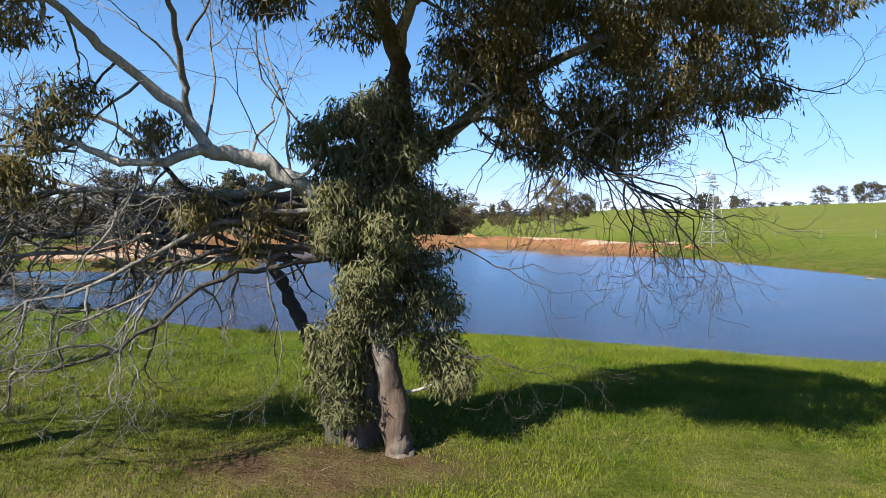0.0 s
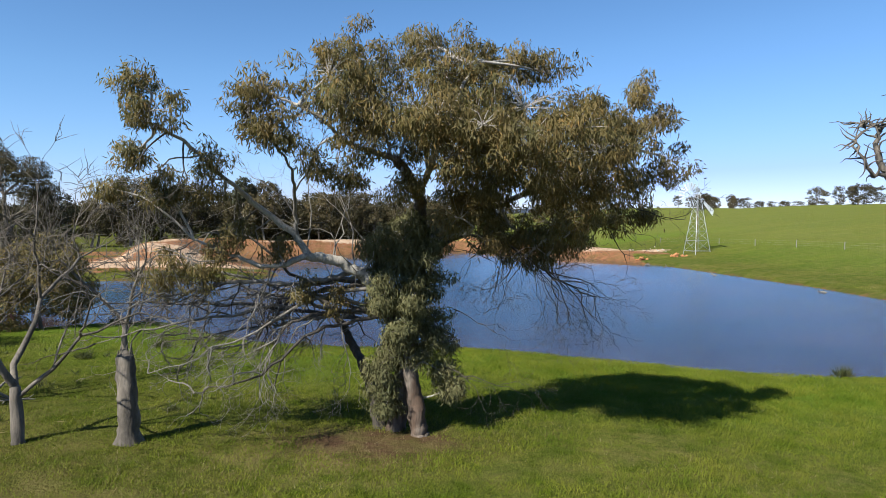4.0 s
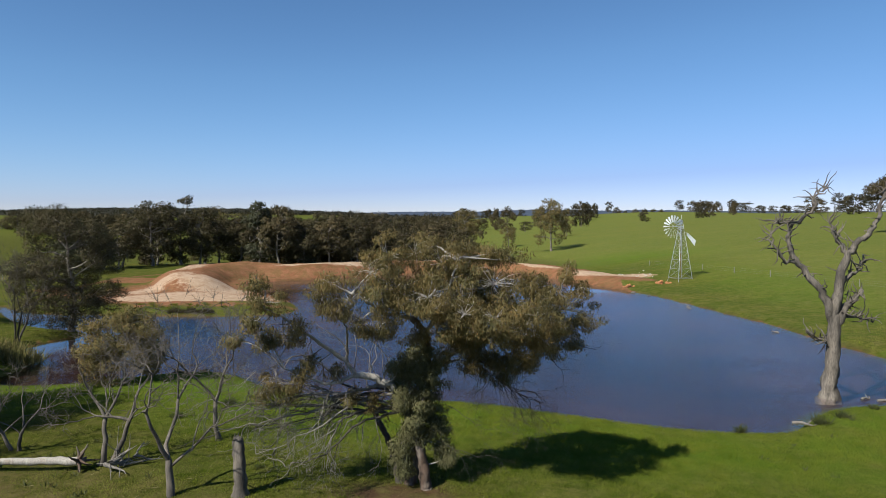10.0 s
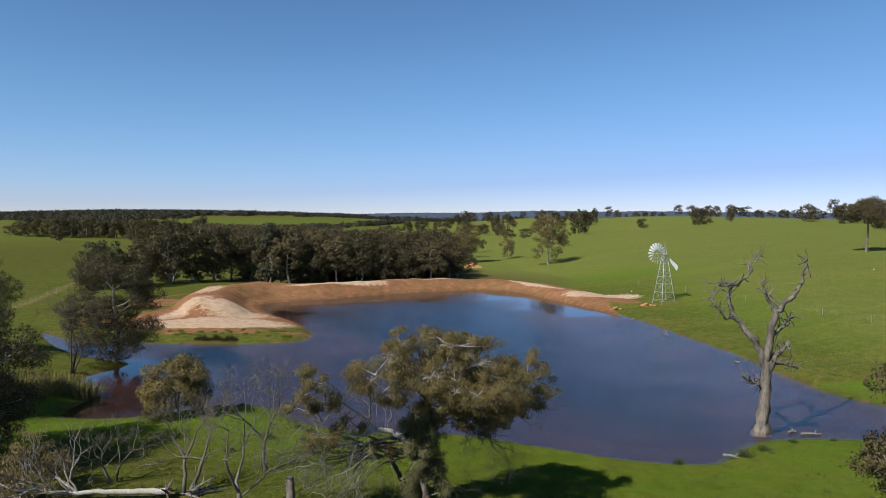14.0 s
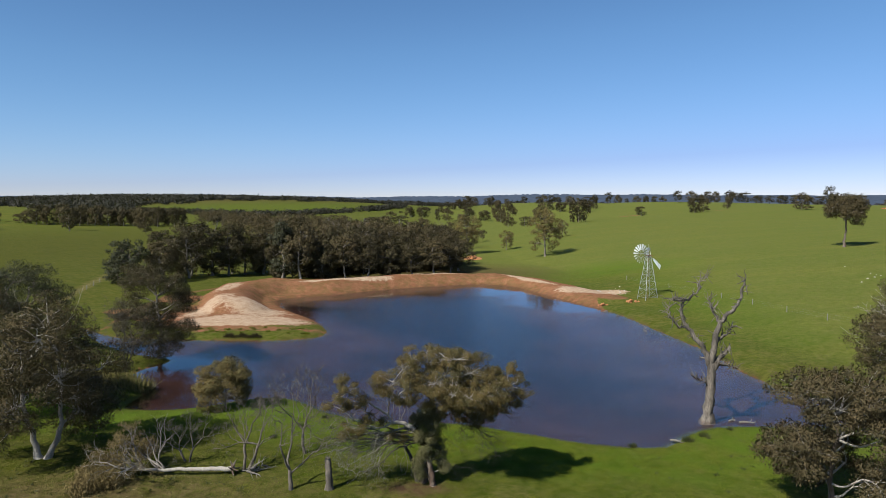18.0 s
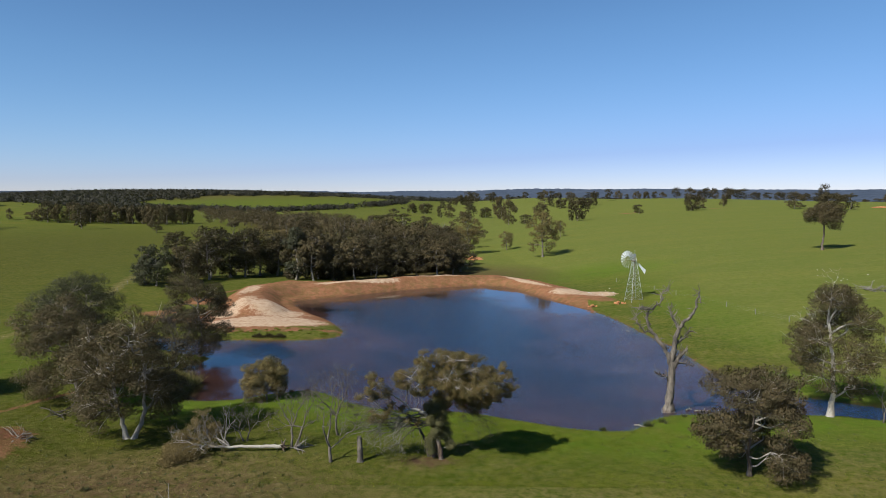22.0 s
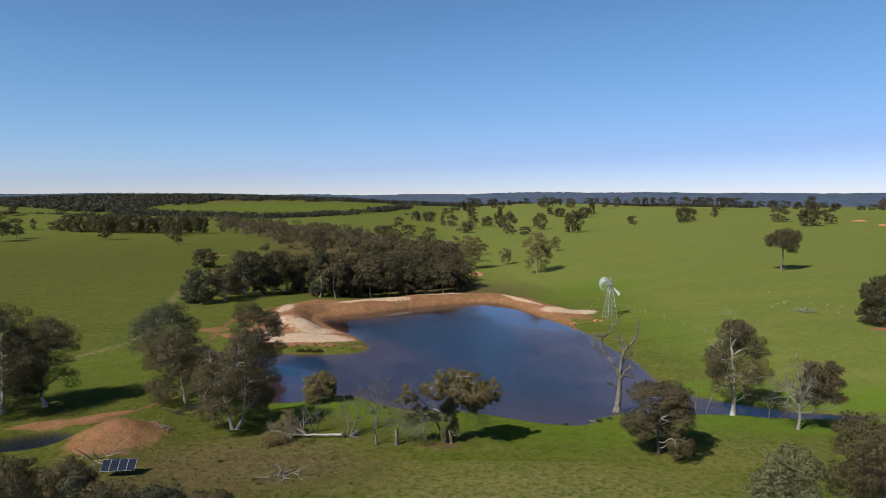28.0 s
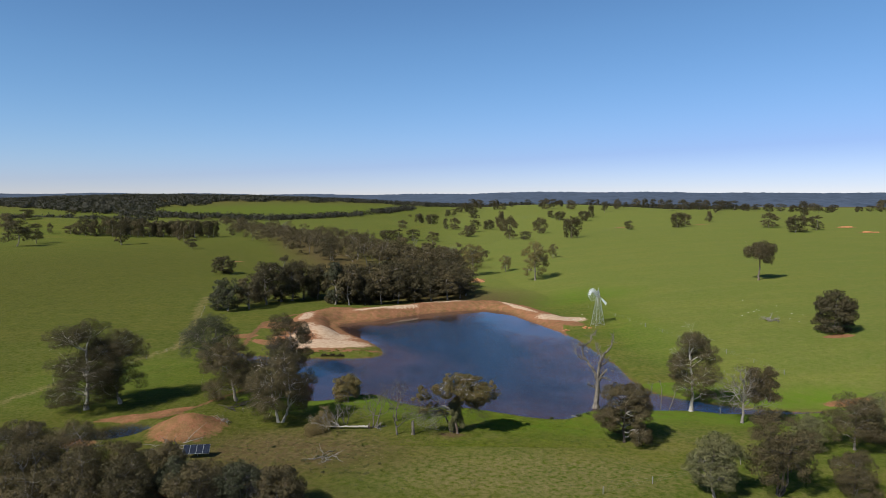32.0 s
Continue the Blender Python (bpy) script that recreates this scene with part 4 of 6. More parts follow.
    crown_front = [(1.2, 10.6, 6.7, 0.75), (2.4, 10.2, 6.6, 0.7), (0.4, 10.8, 7.4, 0.8), (3.4, 10.4, 7.0, 0.7), (-2.6, 10.6, 8.4, 0.55), (-3.6, 10.6, 8.9, 0.55), (0.2, 10.2, 9.0, 0.9), (1.3, 9.8, 8.9, 0.8), (2.6, 9.7, 8.8, 0.8), (3.9, 10.2, 8.4, 0.8), (-0.3, 9.9, 9.9, 0.8), (0.9, 9.6, 9.7, 0.85), (2.2, 9.6, 9.5, 0.9), (3.5, 10.0, 9.7, 0.8), (0.3, 12.6, 8.7, 1.0), (5.0, 11.0, 9.0, 0.75), (1.2, 11.6, 7.6, 0.8),
                   (2.5, 15.0, 9.6, 1.0), (-0.8, 14.6, 10.6, 0.9), (4.0, 15.0, 8.8, 0.9), (-2.2, 13.6, 10.4, 0.8), (0.8, 15.2, 10.3, 0.8), (-1.2, 10.8, 8.3, 0.6), (3.6, 11.6, 6.9, 0.7), (4.9, 11.8, 7.4, 0.6), (1.7, 12.6, 6.9, 0.7)]
    crown_low = [(-5.99, 9.8, 6.28, 0.5), (-7.15, 9.7, 6.14, 0.55), (-5.62, 9.9, 6.88, 0.36), (-4.57, 10.2, 6.48, 0.36), (-6.45, 9.6, 5.75, 0.45), (-4.06, 10.6, 5.43, 0.38), (-3.12, 10.8, 5.06, 0.38), (-7.64, 9.6, 5.62, 0.5)]
    sleeve = [(-1.15, 11.2, 6.8, 0.8), (-1.7, 11.0, 5.3, 0.55), (-0.7, 10.9, 6.1, 0.7), (-2.0, 11.0, 6.6, 0.45), (-1.47, 11.6, 6.27, 0.81), (-1.0, 11.8, 7.1, 0.71), (-0.66, 11.8, 5.67, 0.74), (-1.97, 11.4, 5.68, 0.51), (-1.32, 11.5, 4.79, 0.88), (-0.5, 11.8, 4.3, 0.66), (-1.55, 11.3, 3.32, 0.6), (-1.96, 11.2, 2.53, 0.5),
              (-0.05, 11.6, 2.82, 0.56), (-0.79, 11.4, 3.31, 0.66), (-1.75, 11.2, 1.9, 0.36), (0.18, 11.5, 2.31, 0.37), (-0.99, 11, 5.12, 0.74), (-1.15, 10.9, 4.1, 0.55), (-0.45, 11.2, 6.5, 0.5), (-1.9, 11.1, 3.0, 0.4), (-0.35, 11.5, 3.6, 0.45), (-1.9, 11.2, 4.9, 0.4)]
    twigs = Wood()
    for blobs, foliage, dense, shape in ((crown_left, LEAF_OLIVE, 1.05, 0.95), (crown_top, LEAF_OLIVE, 1.15, 0.95), (crown_right, LEAF_OLIVE, 1.15, 0.97), (crown_front, LEAF_OLIVE, 1.1, 0.9), (crown_low, LEAF_OLIVE, 0.8, 1.0), (sleeve, LEAF_GREEN, 1.6, 0.92)):
        for x, y, z, r in blobs:
            c = np.array(lean((x, y, z))) - origin
            r *= shape * 0.95
            near = joints[np.argmin(np.linalg.norm(joints - c, axis=1) + 0.4 * np.maximum(0, joints[:, 2] - c[2]))]
            hub = c + np.array([0, 0, -0.25 * r])
            if np.linalg.norm(hub - near) > 0.3:
                bend_at = (near + hub) / 2 + rng.normal(size=3) * 0.18 + np.array([0, 0, 0.12])
                twigs.tube(curve([near, bend_at, hub], 9, rng, 0.02), np.linspace(0.030 + 0.026 * r, 0.018, 9), 6)
            at, spots = [], []
            stretch = rng.uniform(0.7, 1.35, 3)
            for _ in range(int(15 * r * r * dense) + 7):
                d = rng.normal(size=3)
                d /= np.linalg.norm(d)
                d = d * stretch
                d[2] = d[2] * 0.85 + 0.05
                d[2] += 0.12
                tip = hub + d * r * rng.uniform(0.5, 1.15)
                twigs.tube(curve([hub, (hub + tip) / 2 + rng.normal(size=3) * 0.1 * r + np.array([0, 0, 0.08]), tip], 5), np.linspace(0.016, 0.005, 5), 3)
                at.append(tuft_of_leaves(tip + np.array([0, 0, -0.05]), rng.uniform(0.24, 0.46), int(88 * dense * rng.uniform(0.5, 1.5)), rng)[0])
                spots.append(np.repeat(tip[None], len(at[-1]), 0))
                along = rng.uniform(0.35, 1.0, 12)[:, None]
                at.append(hub + (tip - hub) * along + rng.normal(size=(12, 3)) * 0.08)
                spots.append(np.repeat(tip[None] - [0, 0, 0.3], 12, 0))
            tagged(part("leaf_clump", leaves(np.concatenate(at), 0.165, 0.032, rng, 0.85, None, (np.concatenate(at) - np.concatenate(spots)) / 0.35 + 0.5 * (np.concatenate(at) - c) / r + np.array([0, 0, 0.4]), form=0.4), foliage, tree), kind="stuff")
    tagged(part("twigwork", twigs.shape(), BARK_WHITE, tree), kind="stuff")
    # dead branches that hang under the crown and stand up from the white limb
    starts = [((1.4, 10.8, 6.6), (0.7, -0.1, -0.35), 1.5), ((2.0, 10.5, 6.35), (0.8, 0.1, -0.5), 1.6), ((2.8, 10.3, 5.7), (0.9, 0.0, -0.25), 1.4), ((3.5, 10.2, 5.3), (0.9, 0.1, -0.4), 1.1), ((0.6, 11.0, 6.6), (0.35, -0.2, -0.9), 1.5),
              ((1.0, 10.9, 6.6), (0.25, 0.3, -1.0), 1.3), ((3.0, 10.4, 5.8), (0.6, 0.3, -0.9), 1.2), ((-0.3, 11.6, 3.0), (0.9, -0.1, -0.1), 1.1), ((0.2, 11.5, 4.6), (0.7, -0.2, -0.6), 1.2), ((0.1, 11.5, 2.6), (1.0, -0.1, 0.12), 1.5),
              ((-2.6, 11.1, 5.8), (-0.2, 0.1, 1.0), 2.2), ((-2.2, 11.3, 5.6), (-0.1, 0.3, 1.1), 2.4), ((-3.2, 10.8, 6.1), (-0.15, 0.2, 1.0), 1.9), ((-2.9, 12.6, 3.9), (-0.1, 0.0, 1.2), 2.6), ((-3.9, 10.6, 6.2), (0.2, 0.3, 1.0), 1.7), ((-3.4, 12.7, 4.3), (-0.35, 0.0, 1.0), 2.4),
              ((-4.4, 10.3, 4.3), (-0.6, -0.1, -0.5), 1.3), ((-3.6, 10.6, 4.5), (-0.5, -0.2, -0.4), 1.3), ((-5.3, 10.1, 5.5), (-0.8, 0.0, -0.35), 1.5), ((-4.9, 10.2, 5.5), (-0.5, -0.2, -0.7), 1.4), ((-6.2, 9.9, 5.4), (-0.9, 0.0, -0.3), 1.4), ((-6.9, 9.8, 5.3), (-0.8, 0.1, -0.5), 1.2),
              ((-5.6, 9.9, 6.1), (-0.6, -0.1, -0.4), 1.4), ((-4.2, 10.7, 8.0), (0.5, 0.1, 0.9), 1.1), ((-4.2, 10.6, 7.2), (-0.5, 0.0, 0.8), 1.1), ((-1.9, 11.5, 4.9), (-0.9, -0.3, -0.2), 1.5), ((-4.34, 13.0, 4.97), (-0.8, 0.1, -0.1), 1.6)]
    tangle = np.concatenate(ends[4:6] + ends[7:9])
    for _ in range(36):
        p = tangle[rng.integers(6, len(tangle))]
        starts.append((tuple(p + origin), (rng.uniform(-1.0, -0.1), rng.uniform(-0.5, 0.5), rng.uniform(-0.8, 0.25)), rng.uniform(0.6, 1.3)))
    hanging = ends[12]
    for _ in range(18):
        p = hanging[rng.integers(6, 24)]
        starts.append((tuple(p + origin), (rng.uniform(0.1, 0.9), rng.uniform(-0.4, 0.5), rng.uniform(-1.0, -0.1)), rng.uniform(0.7, 1.4)))
    for x, z in ((0.8, 7.2), (2.2, 6.6), (3.2, 6.7), (4.2, 7.2), (5.2, 7.7), (4.7, 6.9)):
        starts.append(((x, 11.2, z), (rng.uniform(0.2, 0.8), rng.uniform(-0.3, 0.3), -0.8), rng.uniform(0.9, 1.4)))
    for i in range(13):
        a = np.array([rng.uniform(-2.6, -1.8), 11.3, rng.uniform(4.3, 5.6)])
        b = np.array([rng.uniform(-10.5, -6.5), rng.uniform(8.8, 12.4), rng.uniform(2.6, 6.3)])
        m1, m2 = a * 0.65 + b * 0.35 + [0, 0, rng.uniform(-0.1, 0.5)], a * 0.3 + b * 0.7 + rng.normal(size=3) * 0.35
        path = curve([a, m1, m2, b], 18, rng, 0.05)
        w = Wood()
        w.tube(path - origin, np.linspace(0.065, 0.012, 18), 6)
        smooth(part("dead_limb", w.shape(), BARK_DEAD if i % 3 else BARK_DARK_SHADE, tree, "bare dead limb"))
        for k in range(5, 18, 2):
            starts.append((tuple(path[k]), (rng.uniform(-0.9, 0.2), rng.uniform(-0.6, 0.6), rng.uniform(-0.9, 0.4)), rng.uniform(0.45, 1.0)))
    for at, way, length in starts:
        w, tips = Wood(), []
        grow(w, rng, np.array(at) - origin, way, length, 0.018 if at[0] > -0.5 else 0.026, 4 if length > 0.9 else 3, tips, 0.55, 0.02 if way[2] > 0.3 else -0.10, 0.26, (2, 3), 0.66, 5, 0.0035)
        # branches below the right crown get the bark with shade in its tone
        smooth(part("dead_branch", w.shape(), BARK_DARK_SHADE if at[0] > -0.5 or rng.uniform() < 0.2 else BARK_DEAD, tree, "bare dead branch"))
    return tree


great_gum()


# ---- trees round the pond, each on its own ----
def stand(tree, x, y, turn=0.0):
    tree.matrix_basis = pose(x, y, height(x, y), 0, 0, turn)
    return tree


def near_trees():
    def one(seed, x, y, tall, wide, label, **kw):
        kw["count"] = int(kw.get("count", 9000) * 2.5)
        return stand(gum_tree("gum_tree", np.random.default_rng(seed), tall, wide, label=label, **kw), x, y)
    one(21, 28.4, 8.0, 11.0, 5.4, "rounded gum with brown-olive leaves down to the grass", foliage=LEAF_BROWN, bark=BARK_RED, clear=0.1, count=22000)
    one(22, 46.2, 26.0, 17.0, 5.7, "tall white-trunked gum standing at the water's edge", foliage=LEAF_BROWN, bark=BARK_WHITE, clear=0.2, count=17000, thick=0.34, open_top=9, lobes=14, tuft=0.2)
    one(23, -33.8, 14.8, 14.2, 7.0, "double-stemmed white gum with brownish leaves", foliage=LEAF_BROWN, bark=BARK_WHITE, stems=2, clear=0.14, thick=0.33, count=25000)
    one(24, -46.5, 27.5, 14.0, 6.8, "leaning gum with grey bark and olive-brown leaves", foliage=LEAF_BROWN, bark=BARK_GREY, lean=-0.1, clear=0.16, count=23000)
    one(25, -62.0, 54.0, 13.6, 7.4, "broad grey-leaved gum on lush grass", foliage=LEAF_GREY, bark=BARK_GREY, clear=0.16, count=15000, stems=2)
    one(26, -42.2, 54.6, 14.2, 6.6, "dark dense gum on a spit in the pond", foliage=LEAF_DARK, bark=BARK_GREY, clear=0.1, count=22000)
    one(27, -73.5, 20.0, 18.0, 8.4, "tall gum with a dark heavy crown above a dug pool", foliage=LEAF_DARK, bark=BARK_WHITE, clear=0.1, count=32000)
    one(28, -69.0, 24.0, 15.4, 6.6, "gum with a pale straight trunk and dark crown", foliage=LEAF_BROWN, bark=BARK_WHITE, clear=0.2, count=17000)
    one(29, -23.8, 30.4, 5.9, 3.3, "small round gum at the water's edge", foliage=LEAF_OLIVE, bark=BARK_GREY, clear=0.2, low=True, count=8500, clumps=60, tuft=0.24)
    one(30, 123.0, 164.3, 16.6, 6.6, "lone flat-topped gum on the open hillside", foliage=LEAF_BROWN, bark=BARK_RED, clear=0.72, count=6500, leaf=(0.4, 0.2), lobes=10, tuft=0.22)
    one(31, 101.8, 73.5, 11.6, 6.0, "dense dark gum on the open hillside", foliage=LEAF_DARK, bark=BARK_GREY, clear=0.08, low=True, count=6500, leaf=(0.45, 0.2))
    one(32, 35.5, -13.2, 9.6, 4.4, "spreading gum with olive leaves near the fence", foliage=LEAF_GREEN, bark=BARK_GREY, clear=0.22, count=12000)
    one(33, 44.8, -12.6, 12.6, 5.2, "many-stemmed gum with olive leaves", foliage=LEAF_BROWN, bark=BARK_DARK_SHADE, stems=3, clear=0.3, count=13000)
    one(34, 65.6, 4.4, 9.6, 4.8, "low bushy gum on the creek bank", foliage=LEAF_BROWN, bark=BARK_GREY, clear=0.15, low=True, count=9000)
    one(35, 72.5, 9.0, 8.6, 4.4, "low bushy gum with grey-olive leaves", foliage=LEAF_GREEN, bark=BARK_GREY, clear=0.15, low=True, count=8000)
    one(36, 58.0, 4.0, 6.4, 3.2, "low bushy gum beside a larger one", foliage=LEAF_GREEN, bark=BARK_GREY, clear=0.15, low=True, count=6000)
    one(37, 55.5, -12.0, 6.5, 3.6, "small bushy gum under taller trees", foliage=LEAF_BROWN, bark=BARK_GREY, clear=0.12, low=True, count=6000)
    one(38, 64.0, -14.0, 9.0, 4.6, "bushy gum with brownish leaves", foliage=LEAF_BROWN, bark=BARK_GREY, clear=0.15, low=True, count=8000)
    for i, (x, y, tall, wide, mat) in enumerate([(-62, -12, 9.5, 4.6, LEAF_BROWN), (-55, -14, 10.5, 5.0, LEAF_BROWN), (-47.5, -15, 7.6, 3.8, LEAF_BROWN), (-42, -13.5, 7.2, 3.4, LEAF_BROWN), (-36, -19, 7.0, 4.2, LEAF_BROWN), (-30, -18, 6.6, 3.8, LEAF_GREY), (-24.5, -19, 6.4, 3.6, LEAF_BROWN), (-68, -7, 8.0, 4.0, LEAF_DARK), (-58, -20, 9.5, 4.6, LEAF_BROWN), (-51, -21, 9, 4.4, LEAF_BROWN), (-44, -20, 8, 4.2, LEAF_DARK), (-33, -15.5, 4.5, 2.6, LEAF_GREY), (-27, -15.5, 4.2, 2.5, LEAF_BROWN), (-39.5, -17, 6.5, 3.2, LEAF_GREY), (-64, -17, 10, 4.8, LEAF_BROWN)]):
        one(40 + i, x, y, tall, wide, "scrubby gum in a thicket beside a red track", foliage=mat, bark=BARK_DEAD, clear=0.12, low=True, count=8000, group="thicket by the track", stems=2)
    half = one(49, 53.0, 18.2, 11.4, 4.0, "half-dead gum with bare grey limbs and a leafy side", foliage=LEAF_BROWN, bark=BARK_DEAD, clear=0.3, count=900, thick=0.26)
    rng = np.random.default_rng(50)
    side = np.concatenate([spray((rng.uniform(1.2, 5.6), rng.uniform(-2.4, 2.6), rng.uniform(5.0, 10.4)), 0.9, 300, rng, 0.8) for _ in range(60)])
    wood, tips = Wood(), []
    for a in np.linspace(0, 5.4, 7):
        grow(wood, rng, (0.1 * math.cos(a), 0.1 * math.sin(a), rng.uniform(2.6, 5.0)), (math.cos(a) * 0.8, math.sin(a) * 0.8, 1.0), rng.uniform(2.2, 3.0), 0.14, 4, tips, 0.5, 0.1, 0.2, (2, 3), 0.72, 6, 0.012)
    smooth(part("limb", wood.shape(), BARK_DEAD, half, "bare grey dead limbs"))
    part("crown", leaves(side, 0.32, 0.13, rng), LEAF_BROWN, half, "leafy living side of the crown")


near_trees()

# dead trees on the near bank
bare_tree("dead_tree", np.random.default_rng(61), (-11.6, 9.9), 8.6, 1, 5, "bare grey dead tree forking low over the grass", thick=0.17, spread=0.78, clear=0.2)
bare_tree("dead_tree", np.random.default_rng(62), (-12.2, 17.5), 7.8, 1, 5, "slender bare dead tree near the water", thick=0.13, spread=0.62, clear=0.3)
bare_tree("dead_tree", np.random.default_rng(63), (-16.2, 13.3), 7.0, 2, 4, "twin-stemmed bare dead tree above an upturned root", thick=0.13, spread=0.62, ways=[(0.05, 0.1, 1.0), (0.35, 0.1, 0.9)], clear=0.35)
bare_tree("dead_tree", np.random.default_rng(64), (-21.6, 14.9), 4.6, 2, 4, "small bare dead tree on the bank", thick=0.09, spread=0.6, clear=0.3)
bare_tree("dead_tree", np.random.default_rng(65), (-44.0, 48.2), 9.8, 3, 4, "bare dark dead shrub tree on the spit", bark=BARK_DARK_SHADE, thick=0.10, spread=0.5, clear=0.35)
bare_tree("dead_tree", np.random.default_rng(66), (51.0, 23.5), 5.6, 1, 4, "slender bare dead tree by the creek", thick=0.08, spread=0.5)
for i, (x, y, lean) in enumerate([(39.4, 29.6, -0.02), (41.0, 28.6, 0.03), (42.6, 28.2, 0.3)]):
    bare_tree("dead_sapling", np.random.default_rng(70 + i), (x, y), 6.4, 1, 2, "thin pale bare pole of a drowned sapling", thick=0.07, spread=0.3, ways=[(lean, 0, 1)], clear=0.75, group="drowned saplings")

for i, (x, y) in enumerate([(-46, -16.5), (-38, -15.5), (-33, -18.5), (-29.5, -16.5), (-26.5, -18), (-52, -18)]):
    bare_tree("dead_shrub", np.random.default_rng(90 + i), (x, y), 5.5, 3, 4, "bare grey dead shrub in a thicket beside a red track", thick=0.06, spread=0.6, group="thicket by the track", clear=0.2)


def drowned_snag():
    rng = np.random.default_rng(80)
    tree = thing("dead_tree", pose(28.1, 29.9, -0.6), "massive grey dead gum standing in the pond", "dead tree")
    origin = np.array([28.1, 29.9, -0.6])
    pieces = [("trunk", [(28.03, 29.9, -0.9), (28.05, 29.9, 0.1), (28.12, 29.9, 1.5), (28.26, 29.9, 3.65), (28.35, 29.9, 6.04)], 0.62, 0.38, 18),
              ("limb", [(28.3, 29.9, 5.6), (28.48, 29.8, 8.17), (28.81, 29.6, 10.07), (29.58, 29.4, 11.34), (30.62, 29.3, 12.57), (30.95, 29.2, 14.08), (31.3, 29.2, 15.3)], 0.32, 0.05, 30),
              ("limb", [(28.99, 29.6, 10.4), (28.5, 29.9, 11.34), (28.11, 30.0, 12.19), (27.9, 30.1, 13.13)], 0.16, 0.04, 14),
              ("limb", [(28.26, 29.9, 5.4), (27.56, 30.0, 7.46), (26.59, 30.3, 8.78), (25.72, 30.5, 10.06), (25.13, 30.6, 11.47), (25.38, 30.6, 12.75)], 0.27, 0.10, 26),
              ("limb", [(25.38, 30.6, 12.6), (24.9, 30.6, 12.8), (24.5, 30.6, 12.7), (23.88, 30.6, 12.93)], 0.12, 0.03, 12),
              ("limb", [(25.3, 30.6, 12.5), (26.26, 30.5, 13.22), (26.95, 30.4, 13.83), (27.11, 30.4, 14.91), (27.6, 30.3, 15.3)], 0.13, 0.03, 16),
              ("limb", [(25.87, 30.5, 9.82), (24.69, 30.3, 10.15), (24.01, 30.2, 11.14), (23.7, 30.1, 12.0)], 0.12, 0.03, 12),
              ("limb", [(28.45, 29.9, 5.3), (29.08, 29.8, 6.7), (29.63, 29.7, 7.18), (30.0, 29.6, 7.9)], 0.28, 0.15, 12),
              ("limb", [(28.6, 29.8, 8.4), (29.4, 29.9, 8.98), (30.09, 30.0, 9.46), (30.42, 30.0, 10.3)], 0.15, 0.04, 12),
              ("limb", [(28.2, 29.9, 3.8), (27.07, 29.7, 4.22), (25.98, 29.5, 4.84)], 0.07, 0.02, 9),
              ("limb", [(28.5, 29.9, 5.9), (29.8, 29.6, 5.9), (30.8, 29.5, 5.6)], 0.06, 0.015, 9)]
    for name, pts, r0, r1, n in pieces:
        w = Wood()
        path = curve(np.array(pts) - origin, n, rng, 0.035 if name == "trunk" else 0.07)
        rad = np.linspace(r0, r1, n) * (1.0 if name == "trunk" else 1.12)
        if name == "trunk":
            rad[:7] *= np.linspace(1.32, 1.0, 7) ** 2
        w.tube(path, rad, 18 if name == "trunk" else 10, 0.11, rng)
        if name == "limb":
            for _ in range(20):
                k = rng.integers(n // 4, n)
                v = rng.normal(size=3) + np.array([0, 0, 0.7])
                pts2 = [path[k]]
                for _ in range(4):
                    v = v / np.linalg.norm(v) + rng.normal(size=3) * 0.4
                    pts2.append(pts2[-1] + v * rng.uniform(0.14, 0.36))
                w.tube(pts2, np.linspace(rng.uniform(0.04, 0.09), 0.014, 5), 5)
        smooth(part(name, w.shape(), BARK_SNAG, tree))
    return tree


drowned_snag()

# ---- shared patterns for the trees that stand farther off ----
PATTERNS = []
for i, (tall, wide, mat, kw) in enumerate([
        (12.7, 6.2, LEAF_GREY, dict(clear=0.12, low=True)), (17.2, 6.9, LEAF_DARK, dict(clear=0.2)), (19.4, 5.9, LEAF_DARK, dict(clear=0.14, low=True)), (17.1, 8.0, LEAF_BROWN, dict(clear=0.1, low=True)),
        (16.9, 4.9, LEAF_GREY, dict(clear=0.08, low=True)), (14.5, 5.4, LEAF_BROWN, dict(clear=0.24)), (12.8, 5.6, LEAF_DARK, dict(clear=0.1, low=True)), (18.6, 7.2, LEAF_OLIVE, dict(clear=0.2))]):
    t = gum_tree("gum_tree", np.random.default_rng(100 + i), tall, wide, leaf=(0.5, 0.31), count=5600, clumps=80, lobes=14, tuft=0.18, twiggy=False, foliage=mat, bark=BARK_GREY, sides=5, group="creek wood", label="dense gum at the edge of the creek wood", **kw)
    stand(t, *[(-86.8, 135.7), (-76.8, 150.8), (-73.2, 160.0), (-66.6, 170.8), (-49.4, 151.7), (-31.6, 157.2), (-18.6, 164.0), (7.7, 255.4)][i])
    PATTERNS.append((t, tall, wide))
FAR = []
